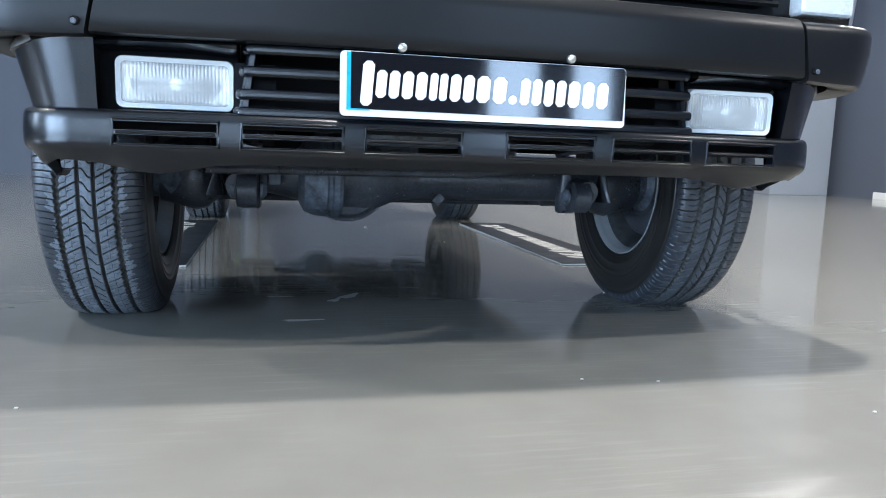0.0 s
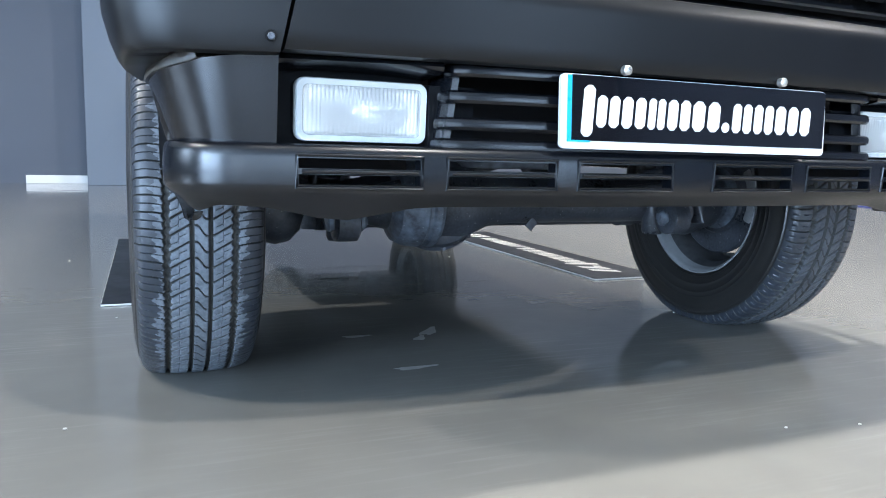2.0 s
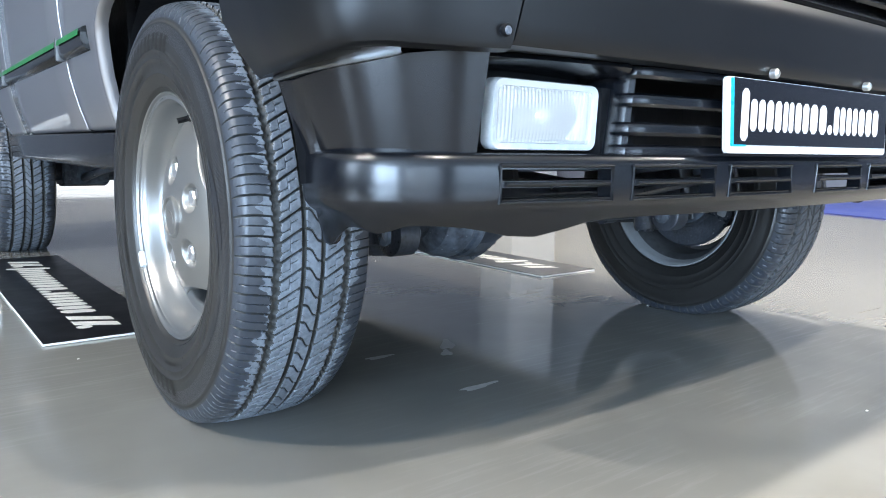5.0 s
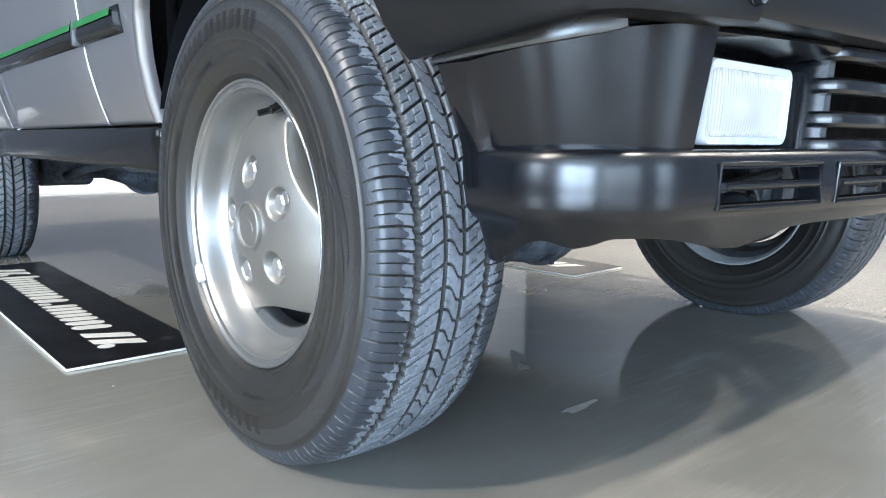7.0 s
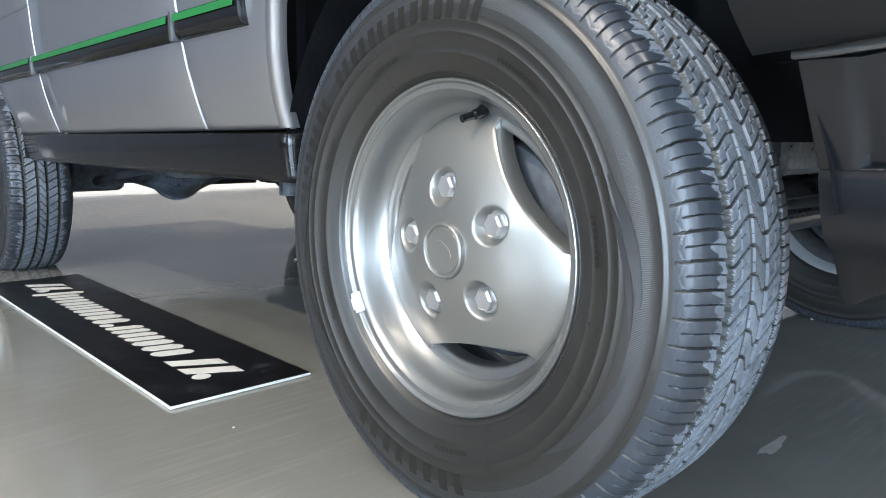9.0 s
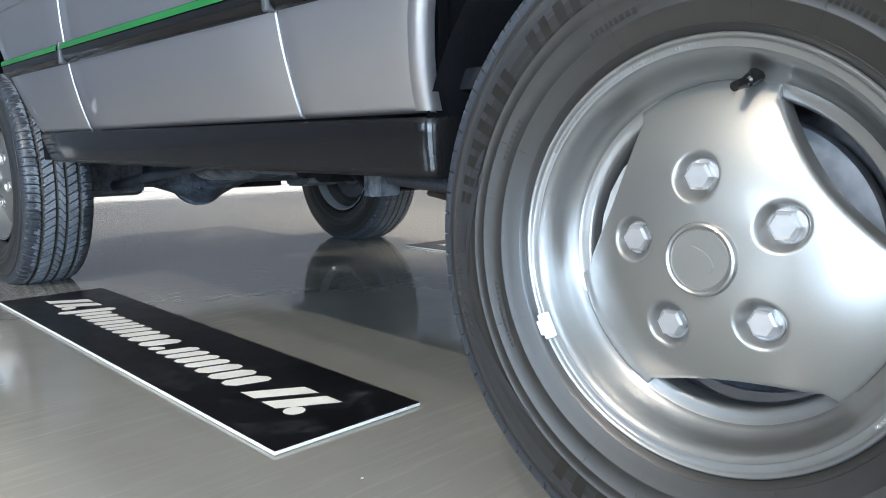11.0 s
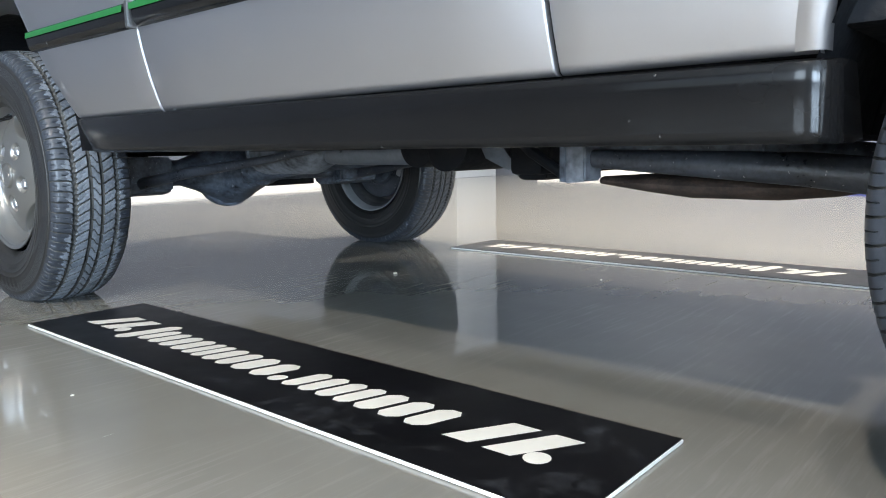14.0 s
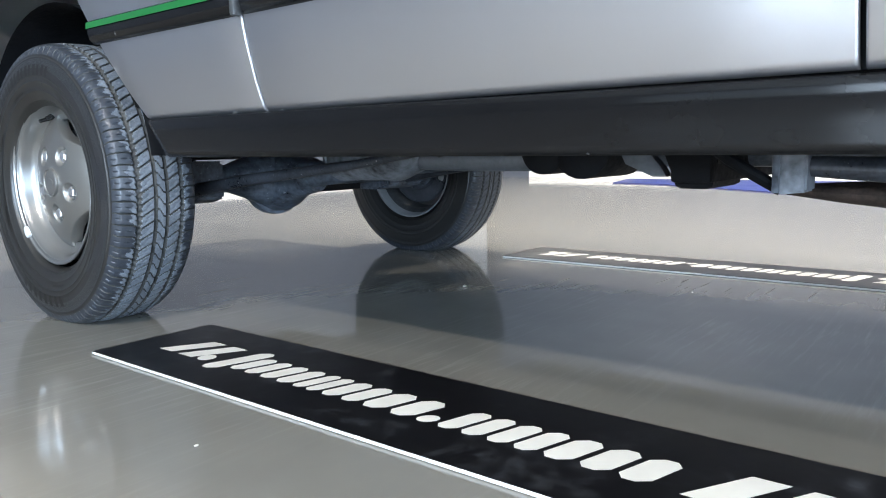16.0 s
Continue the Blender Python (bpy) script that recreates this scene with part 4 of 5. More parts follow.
def corner_piece(sgn):
    bm = bmesh.new()
    base = [Vector(p) for p in ((-0.7865, -0.416, 0), (-0.7890, -0.440, 0), (-0.7880, -0.448, 0))]
    base += smoothed([(-0.7790, -0.4535, 0), (-0.7815, -0.485, 0), (-0.770, -0.530, 0), (-0.735, -0.574, 0), (-0.690, -0.596, 0), (-0.655, -0.602, 0)], 5)
    top = [Vector(p) for p in ((-0.8110, -0.402, 0), (-0.8125, -0.432, 0), (-0.8125, -0.442, 0))]
    top += smoothed([(-0.8120, -0.4500, 0), (-0.8080, -0.485, 0), (-0.794, -0.540, 0), (-0.752, -0.590, 0), (-0.700, -0.615, 0), (-0.655, -0.623, 0)], 5)
    rows = []
    m = len(base)
    for i, (b, t) in enumerate(zip(base, top)):
        f = i / (m - 1)
        zt = corner_top(f)
        col = []
        for k in range(9):
            g = k / 8
            p = b.lerp(t, g)
            inner = 0.022 * max(0.0, (-p.x - 0.657) / 0.14) if sgn > 0 else 0.0
            col.append((sgn * (-p.x - inner), p.y, 0.458 + (zt - 0.458) * g))
        tt = t
        col.append((sgn * (-tt.x - 0.004 - inner), tt.y + 0.004, zt + 0.003))
        col.append((sgn * (-tt.x - 0.03 - inner), tt.y + 0.03, zt + 0.004))
        rows.append([bm.verts.new(c) for c in col])
    # turned-in edges at both ends
    for idx, back in ((0, (0.03, 0.012)), (m - 1, (-0.012, 0.075))):
        src = rows[idx]
        extra = [bm.verts.new((v.co.x + (1 if v.co.x < 0 else -1) * back[0], v.co.y + back[1], v.co.z)) for v in src]
        if idx == 0:
            rows.insert(0, extra)
        else:
            rows.append(extra)
    for p, q in zip(rows, rows[1:]):
        for k in range(len(p) - 1):
            bm.faces.new((p[k], p[k + 1], q[k + 1], q[k]))
    return bm


for sgn in (-1, 1):
    part("spoiler_corner", corner_piece(sgn), M_BLACK, car, "satin black corner of the front spoiler", sharp=50)
    # painted body edge that shows above it
    bm = bmesh.new()
    line = smoothed([(-0.8115, -0.398, 0), (-0.8130, -0.450, 0), (-0.797, -0.540, 0), (-0.752, -0.592, 0)], 5)
    rows = []
    for k, q in enumerate(line):
        z = corner_top(0.62 * k / (len(line) - 1)) + 0.0015
        thin = 0.9 + 1.3 * k / (len(line) - 1)
        out = Vector((q.x, q.y + 0.42, 0)).normalized()
        inner = 0.022 if sgn > 0 else 0.0
        rows.append([bm.verts.new((sgn * (-(q.x + out.x * o) - inner), q.y + out.y * o, z + dz * thin)) for o, dz in ((-0.010, 0.0), (0.003, 0.0), (0.005, 0.002), (0.004, 0.007), (-0.002, 0.010), (-0.02, 0.011))])
    for a, b in zip(rows, rows[1:]):
        for j in range(5):
            bm.faces.new((a[j], a[j + 1], b[j + 1], b[j]))
    part("wing_edge", bm, M_POCKET, car, "grey painted wing edge")


# --- upper grille between the lamps, with louvres
def louvre(z):
    bm = bmesh.new()
    w = 0.405 + 0.14 * (0.570 - z)
    half = [(w + 0.0078, plan(w) + 0.034), (w + 0.0068, plan(w) + 0.025), (w + 0.002, plan(w) + 0.016), (w - 0.008, plan(w) + 0.0125)]
    xs = [w - 0.02 - (2 * w - 0.04) * k / 14 for k in range(15)]
    path = [Vector((x, y, 0)) for x, y in half] + [Vector((x, plan(x) + 0.012, 0)) for x in xs] + [Vector((-x, y, 0)) for x, y in reversed(half)]
    prof = [(0.004, 0.0105), (-0.004, 0.0100), (-0.0085, 0.0070), (-0.0100, 0.0020), (-0.0095, -0.0035), (-0.0060, -0.0075), (0.004, -0.0085), (0.022, -0.004), (0.022, 0.004)]
    rings = []
    for i, p in enumerate(path):
        d = (path[min(i + 1, len(path) - 1)] - path[max(i - 1, 0)]).normalized()
        back = Vector((d.y, -d.x, 0)) * -1
        if back.y < -0.2 or (abs(back.y) <= 0.2 and back.x * p.x > 0):
            back = -back
        deep = 0.5 if abs(back.x) > 0.5 else 1.0
        rings.append([bm.verts.new(p + back * (py * (deep if py > 0.01 else 1)) + Vector((0, 0, z + pz))) for py, pz in prof])
    for a, b in zip(rings, rings[1:]):
        for k in range(len(prof)):
            bm.faces.new((a[k], a[(k + 1) % len(prof)], b[(k + 1) % len(prof)], b[k]))
    bm.faces.new(rings[0][::-1])
    bm.faces.new(rings[-1])
    return bm


for z in (0.570, 0.533, 0.495, 0.465):
    part("grille_louvre", louvre(z), M_BLACK, car)
for sgn in (-1, 1):
    bm = bmesh.new()
    side = [[bm.verts.new((sgn * (0.4090 + 0.14 * (0.570 - z) + dx), plan(0.42) + dy, z)) for dy, dx in ((0.090, 0.0065), (0.045, 0.006), (0.029, 0.004), (0.021, -0.001), (0.018, -0.010), (0.030, -0.014))] for z in (0.578, 0.54, 0.50, 0.458)]
    for p, q in zip(side, side[1:]):
        for k in range(5):
            bm.faces.new((p[k], p[k + 1], q[k + 1], q[k]))
    part("grille_side", bm, M_BLACK, car)
# lamp recess: back wall, roof strip
for sgn in (-1, 1):
    bm = bmesh.new()
    box(bm, (sgn * 0.545, -0.545, 0.516), (0.23, 0.012, 0.13), 0.003)
    part("lamp_recess", bm, M_DARK, car)
    bm = bmesh.new()
    rows = []
    for k in range(9):
        x = sgn * (0.430 + 0.228 * k / 8)
        y = plan(x)
        sag = 0.006 * math.sin(math.pi * k / 8)
        rows.append([bm.verts.new(p) for p in ((x, y + 0.085, 0.560 + sag), (x, y + 0.020, 0.563 + sag), (x, y + 0.004, 0.567 + sag), (x, y + 0.000, 0.573), (x, y + 0.006, 0.582), (x, y + 0.03, 0.586))])
    for a, b in zip(rows, rows[1:]):
        for j in range(5):
            bm.faces.new((a[j], a[j + 1], b[j + 1], b[j]))
    part("recess_roof", bm, M_BLACK, car)


# --- driving lamps
def driving_lamp(sgn):
    W, H, D = 0.192, 0.087, 0.05
    bm = bmesh.new()
    out = rounded_rect(W, H, 0.013)
    inn = rounded_rect(W - 0.018, H - 0.018, 0.008)
    loops = []
    for o, d in ((out, 0.020), (out, 0.004), ([(u * 0.985, v * 0.97) for u, v in out], 0.0), (inn, 0.002), (inn, 0.006)):
        loops.append([bm.verts.new((u, d, v)) for u, v in o])
    for a, b in zip(loops, loops[1:]):
        for k in range(len(a)):
            bm.faces.new((a[k], a[(k + 1) % len(a)], b[(k + 1) % len(a)], b[k]))
    lamp = part("driving_lamp", bm, M_LAMPRIM, car, "rectangular white-rimmed driving lamp with fluted glass")
    yaw = math.degrees(math.atan2(0.028, 0.192)) * sgn
    lamp.matrix_local = pose(sgn * 0.532, -0.597 - (0 if sgn < 0 else 0.006), 0.509, 3, 0, yaw * -0.15)
    # housing behind
    bm = bmesh.new()
    prism(bm, rounded_rect(W - 0.004, H - 0.004, 0.012), 0.02, D + 0.01, lambda u, v, d: (u, d, v))
    part("housing", bm, M_DARK, lamp)
    # reflector bowl
    bm = bmesh.new()
    nu, nv = 24, 12
    g = [[bm.verts.new(((W - 0.02) * (i / nu - 0.5), 0.030 - 0.021 * ((2 * i / nu - 1) ** 2 * 0.62 + (2 * j / nv - 1) ** 2 * 0.38), (H - 0.02) * (j / nv - 0.5))) for j in range(nv + 1)] for i in range(nu + 1)]
    for i in range(nu):
        for j in range(nv):
            bm.faces.new((g[i][j], g[i][j + 1], g[i + 1][j + 1], g[i + 1][j]))
    part("reflector", bm, M_CHROME, lamp, "mirror-bright reflector")
    part("bulb_shield", turned("bulb_shield", [(0.0003, 0.008), (0.010, 0.009), (0.0128, 0.012), (0.0138, 0.028)], M_CHROME, 24, at=Matrix.Rotation(radians(90), 4, "Z")), None, lamp)
    # fluted glass: fine upright ribs across the upper part
    bm = bmesh.new()
    nu, nv = 168, 10
    g = []
    for i in range(nu + 1):
        u = (W - 0.0185) * (i / nu - 0.5)
        col = []
        for j in range(nv + 1):
            v = (H - 0.0185) * (j / nv - 0.5)
            rib = 0.0009 * abs(math.sin(math.pi * u / 0.0060)) * (1.0 if j > 7 else 0.5 if j < 2 or abs(u) > 0.062 else 0.05)
            bulge = 0.004 * (1 - (2 * i / nu - 1) ** 2) * (1 - (2 * j / nv - 1) ** 2)
            col.append(bm.verts.new((u, 0.003 - bulge - rib, v)))
        g.append(col)
    for i in range(nu):
        for j in range(nv):
            bm.faces.new((g[i][j], g[i][j + 1], g[i + 1][j + 1], g[i + 1][j]))
    lens = part("lens", bm, M_LENS, lamp, "fluted clear glass", sharp=80)
    sol = lens.modifiers.new("thick", "SOLIDIFY")
    sol.thickness, sol.offset = 0.0022, 1
    lens.visible_shadow = False
    return lamp


driving_lamp(-1)
driving_lamp(1)


# --- bumper: a wide bar and two wrap-round ends
BUMPER = [(0.10, 0.583), (0.016, 0.578), (0.006, 0.580), (0.002, 0.586), (-0.0005, 0.605), (-0.0030, 0.635), (-0.0055, 0.658), (-0.0050, 0.670), (-0.001, 0.681), (0.004, 0.690), (0.026, 0.6965), (0.10, 0.700)]


def bumper_y(x):
    return -0.686 + 0.024 * (abs(x) / 0.67) ** 2.2


def bumper_bar():
    bm = bmesh.new()
    rows = []
    for k in range(41):
        x = -0.655 + 1.310 * k / 40
        y = bumper_y(x)
        rows.append([bm.verts.new((x * (1 - 0.33 * (z - 0.574)), y + o, z)) for o, z in BUMPER])
    for a, b in zip(rows, rows[1:]):
        for j in range(len(BUMPER) - 1):
            bm.faces.new((a[j], a[j + 1], b[j + 1], b[j]))
    bm.faces.new(rows[0])
    bm.faces.new(rows[-1][::-1])
    return bm


part("bumper_bar", bumper_bar(), M_BUMPER, car, "wide satin black front bumper", sharp=40)


def bumper_end(sgn):
    bm = bmesh.new()
    line = smoothed([(-0.660, bumper_y(0.660) - 0.002, 0), (-0.740, -0.655, 0), (-0.800, -0.638, 0), (-0.846, -0.602, 0), (-0.864, -0.545, 0), (-0.867, -0.470, 0), (-0.864, -0.410, 0), (-0.861, -0.366, 0)], 5)
    n = len(line)
    rows = []
    for i, p in enumerate(line):
        d = (line[min(i + 1, n - 1)] - line[max(i - 1, 0)]).normalized()
        nor = Vector((d.y, -d.x, 0))
        if nor.dot(Vector((p.x, p.y, 0))) < 0:
            nor = -nor
        f = i / (n - 1)
        low = float(np.interp(f, (0, 0.1, 0.2, 0.3, 0.4, 0.5, 0.6, 0.7, 0.8, 1.0), (0.572, 0.570, 0.570, 0.571, 0.569, 0.564, 0.559, 0.556, 0.554, 0.552)))
        tuck = f ** 1.5
        top = 0.688 + 0.012 * f
        prof = [(-0.07, low + 0.006), (-0.012 - 0.028 * tuck, low), (-0.003 - 0.034 * tuck, low + 0.003), (-0.031 * tuck, low + 0.010), (0.002 - 0.016 * tuck, low + 0.035), (0.0045 - 0.004 * tuck, low + 0.07), (0.005, top - 0.020), (0.002, top - 0.008), (-0.006, top - 0.001), (-0.06, top + 0.003)]
        row = []
        for o, z in prof:
            lean = (z - 0.55) * 0.2 * max(0.0, (f - 0.75) / 0.25)
            q = p + nor * o
            row.append(bm.verts.new((-sgn * q.x * (1 - 0.33 * (z - 0.574) * max(0.0, 1 - 5 * f)), q.y + lean, z)))
        rows.append(row)
    for a, b in zip(rows, rows[1:]):
        for j in range(len(a) - 1):
            bm.faces.new((a[j], a[j + 1], b[j + 1], b[j]))
    bm.faces.new(rows[-1])
    bm.faces.new(rows[0])
    return bm


for sgn in (-1, 1):
    part("bumper_end", bumper_end(sgn), M_BUMPER, car, "satin black wrap-round bumper end", sharp=40)
    m = Matrix.Translation((sgn * 0.672, -0.672, 0.592)) @ Matrix.Rotation(radians(90), 4, "Z")
    # Proud dark disc stands for the shade in the bolt's hole.
    hole = Matrix.Translation((sgn * 0.6715, -0.671, 0.593)) @ Matrix.Rotation(radians(90), 4, "Z")
    part("bolt_hole_shade", turned("bolt_hole_shade", [(0.0002, -0.0006), (0.0066, -0.0006), (0.0071, 0.0004), (0.0071, 0.006)], M_DARK, 20, at=hole), None, car)
    part("bolt", turned("bolt", [(0.0002, -0.002), (0.0035, -0.0018), (0.0048, 0.000), (0.005, 0.01)], M_GRIME, 16, at=m), None, car, "dull zinc bolt")
for x in (-0.158, 0.147):
    m = Matrix.Translation((x, -0.690, 0.582)) @ Matrix.Rotation(radians(90), 4, "Z")
    part("bolt", turned("bolt", [(0.0002, -0.006), (0.004, -0.0055), (0.0074, -0.0025), (0.0078, 0.006)], M_BOLT, 16, at=m), None, car, "bright plate bolt")


# --- number plate carrier with a black sheet and white shapes
def number_plate():
    W, H = 0.522, 0.108
    bm = bmesh.new()
    prism(bm, rounded_rect(W, H, 0.008), 0, 0.006, lambda u, v, d: (u, d, v))
    p = part("number_plate", bm, M_PLATEW, car, "glossy black plate with white border and white bars")
    p.matrix_local = pose(0.0, -0.678, 0.5195, -3, 0, 0)
    bm = bmesh.new()
    prism(bm, [(-W / 2 + 0.018, -H / 2 + 0.012), (W / 2 - 0.004, -H / 2 + 0.012), (W / 2 - 0.001, H / 2 - 0.006), (W / 2 - 0.006, H / 2 - 0.001), (-W / 2 + 0.018, H / 2 - 0.001)], -0.0012, 0.001, lambda u, v, d: (u, d, v))
    part("plate_face", bm, M_PLATE, p, "gloss black face")
    bm = bmesh.new()
    prism(bm, [(-W / 2 + 0.011, -H / 2 + 0.010), (-W / 2 + 0.018, -H / 2 + 0.010), (-W / 2 + 0.018, H / 2 - 0.002), (-W / 2 + 0.011, H / 2 - 0.002)], -0.0014, 0.001, lambda u, v, d: (u, d, v))
    prism(bm, [(-W / 2 + 0.018, -H / 2 + 0.010), (-W / 2 + 0.05, -H / 2 + 0.010), (-W / 2 + 0.05, -H / 2 + 0.0125), (-W / 2 + 0.018, -H / 2 + 0.0125)], -0.0014, 0.001, lambda u, v, d: (u, d, v))
    part("plate_strip", bm, M_CYAN, p, "cyan strip")
    print_row("plate_bar", M_PLATEW, p, -0.225, 0.226, -0.022, 0.047, lambda u, v, d: (u, -d, v), 0.0016, 0.08)


number_plate()


# --- front of the body above the bumper: panel, grille slats, round lamps, side lamps
part("front_panel", boxed((0, -0.545, 0.86), (1.36, 0.05, 0.34), 0.01), M_TRIM, car)
part("bumper_shelf", boxed((0, -0.585, 0.688), (1.40, 0.06, 0.016), 0.004), M_TRIM, car)
for k in range(9):
    z = 0.728 + 0.031 * k
    bm = bmesh.new()
    prof = [(-0.602, z - 0.006), (-0.606, z), (-0.602, z + 0.006), (-0.572, z + 0.010), (-0.572, z + 0.004)]
    prism(bm, prof, -0.47 if k > 0 else -0.62, 0.47 if k > 0 else 0.62, lambda u, v, d: (d, u, v))
    part("grille_slat", bm, M_TRIM, car)
for sgn in (-1, 1):
    m = Matrix.Translation((sgn * 0.545, -0.60, 0.83)) @ Matrix.Rotation(radians(90), 4, "Z")
    head = part("headlamp", turned("headlamp", [(0.098, 0.04), (0.100, 0.0), (0.094, -0.006), (0.090, -0.002), (0.088, 0.01)], M_TRIM, 48, at=m), None, car, "round headlamp in a black ring")
    part("reflector", turned("reflector", [(0.0005, 0.035), (0.05, 0.028), (0.088, 0.006)], M_CHROME, 48, at=m), None, head)
    lens = part("lens", turned("lens", [(0.0005, -0.014), (0.045, -0.010), (0.08, -0.002), (0.089, 0.004)], M_LENS, 48, at=m), None, head)
    lens.visible_shadow = False
    bm = boxed((sgn * 0.735, -0.585, 0.775), (0.125, 0.05, 0.125), 0.012, 3)
    part("side_lamp", bm, M_LAMPRIM, car, "clear white corner lamp")


# --- body sides
def skin_x(z):
    """Half width of the body at a height."""
    pts = [(0.497, 0.797), (0.52, 0.806), (0.56, 0.819), (0.62, 0.834), (0.69, 0.846), (0.76, 0.853), (0.90, 0.860), (1.00, 0.858), (1.045, 0.848), (1.06, 0.838)]
    if z <= pts[0][0]:
        return pts[0][1]
    for (z0, x0), (z1, x1) in zip(pts, pts[1:]):
        if z <= z1:
            f = (z - z0) / (z1 - z0)
            return x0 + (x1 - x0) * f
    return pts[-1][1]


def side_panel(name, sgn, y0, y1, z0, z1, mat, label="", n=16, lip=0.011):
    """A pressed panel between two edge lines y0(z), y1(z), with its edges turned in."""
    bm = bmesh.new()
    rows = []
    zs = [z0, z0 + 0.004] + [z0 + 0.012 + (z1 - z0 - 0.016) * k / (n - 1) for k in range(n)] + [z1]
    for z in zs:
        a, b = y0(z), y1(z)
        x = skin_x(z)
        if z == zs[0]:
            x -= 0.004
        ys = [(a, lip), (a, 0.003), (a + 0.0010, 0.0009), (a + 0.0035, 0.0)] + [(a + 0.0035 + (b - a - 0.007) * k / 6, 0) for k in range(1, 6)] + [(b - 0.0035, 0.0), (b - 0.0010, 0.0009), (b, 0.003), (b, lip)]
        rows.append([bm.verts.new((sgn * (x - d), y, z)) for y, d in ys])
    low = [bm.verts.new((v.co.x - sgn * lip, v.co.y, v.co.z)) for v in rows[0]]
    rows.insert(0, low)
    for a, b in zip(rows, rows[1:]):
        for j in range(len(a) - 1):
            bm.faces.new((a[j], a[j + 1], b[j + 1], b[j]))
    return part(name, bm, mat, car, label, sharp=50)


def arch_front_rear_edge(z):
    return 0.415 - 0.05 * max(0.0, (z - 0.50) / 0.2) ** 1.5 - 0.35 * max(0.0, (z - 0.70) / 0.11) ** 2 if z < 0.81 else -0.02


def arch_rear_front_edge(z):
    return 2.085 + (z - 0.50) * 0.62 if z < 0.80 else 2.271 + (z - 0.80) * 3.0


for sgn in (-1, 1):
    side_panel("front_wing", sgn, lambda z: max(-0.02, arch_front_rear_edge(z)), lambda z: 0.7122, 0.500, 0.812, M_PAINT)
    side_panel("wing_top", sgn, lambda z: -0.55, lambda z: 0.7122, 0.812, 1.045, M_PAINT)
    side_panel("wing_nose", sgn, lambda z: -0.55, lambda z: -0.33 + max(0.0, (z - 0.72) * 1.6), 0.690, 0.812, M_PAINT)
    side_panel("front_door", sgn, lambda z: 0.7185, lambda z: 1.6785, 0.500, 1.045, M_PAINT, "grey metallic front door")
    side_panel("rear_door", sgn, lambda z: 1.6835, lambda z: min(arch_rear_front_edge(z), 2.62), 0.500, 0.850, M_PAINT, "grey metallic rear door")
    side_panel("rear_door_top", sgn, lambda z: 1.6835, lambda z: 2.62, 0.850, 1.045, M_PAINT)
    side_panel("rear_wing", sgn, lambda z: max(2.83, 3.00 - (z - 0.5) * 0.5) if z < 0.83 else 2.83, lambda z: 3.45, 0.520, 0.850, M_PAINT)
    side_panel("rear_wing_top", sgn, lambda z: 2.625, lambda z: 3.45, 0.850, 1.045, M_PAINT)
    # rubbing strip with the green line, in three lengths
    for y0, y1 in ((0.455, 0.711), (0.721, 1.676), (1.686, 2.205)):
        bm = bmesh.new()
        prof = [(0.0, 0.665), (0.010, 0.667), (0.016, 0.673), (0.0175, 0.685), (0.0165, 0.700), (0.013, 0.712), (0.004, 0.7165), (0.0, 0.717)]
        rings = []
        for f in (0, 0.012, 0.5, 0.988, 1):
            y = y0 + (y1 - y0) * f
            k = 0.35 if f in (0, 1) else 1.0
            rings.append([bm.verts.new((sgn * (skin_x(z) - 0.003 + o * k), y, z)) for o, z in prof])
        for a, b in zip(rings, rings[1:]):
            for j in range(len(prof) - 1):
                bm.faces.new((a[j], a[j + 1], b[j + 1], b[j]))
        bm.faces.new(rings[0])
        bm.faces.new(rings[-1][::-1])
        strip = part("side_moulding", bm, M_TRIM, car, "black rubbing strip with a green line")
        bm = bmesh.new()
        g0, g1 = y0 + 0.012, y1 - 0.006
        vs = [bm.verts.new((sgn * (skin_x(0.69) + o), y, z)) for y in (g0, g1) for o, z in ((0.0178, 0.6965), (0.0172, 0.703), (0.0162, 0.7100))]
        bm.faces.new((vs[0], vs[1], vs[4], vs[3]))
        bm.faces.new((vs[1], vs[2], vs[5], vs[4]))
        part("green_line", bm, M_GREEN, strip, "bright green stripe")
    # clips at the door gaps
    for y in (0.716, 1.681):
        bm = boxed((sgn * (skin_x(0.69) + 0.008), y, 0.69), (0.022, 0.013, 0.056), 0.006, 2)
        part("strip_end", bm, M_POCKET, car)
    # arch flange behind the front wheel
    bm = bmesh.new()
    rows = []
    for k in range(14):
        z = 0.502 + 0.30 * k / 13
        y = max(-0.02, arch_front_rear_edge(z))
        x = skin_x(z)
        rows.append([bm.verts.new((sgn * (x - d), y + e, z)) for d, e in ((-0.0006, 0.024), (-0.0030, 0.015), (-0.0040, 0.007), (-0.0022, 0.000), (0.0030, -0.0045), (0.010, -0.006), (0.020, -0.006))])
    for a, b in zip(rows, rows[1:]):
        for j in range(6):
            bm.faces.new((a[j], a[j + 1], b[j + 1], b[j]))
    part("arch_flange", bm, M_PAINT, car, sharp=80)
    # sill cover
    bm = bmesh.new()
    prof = [(0.770, 0.494), (0.800, 0.4945), (0.8085, 0.4915), (0.8108, 0.484), (0.8102, 0.470), (0.8085, 0.450), (0.8065, 0.432), (0.8056, 0.424), (0.8050, 0.419), (0.8030, 0.414), (0.798, 0.411), (0.770, 0.4105), (0.72, 0.415)]
    rings = []
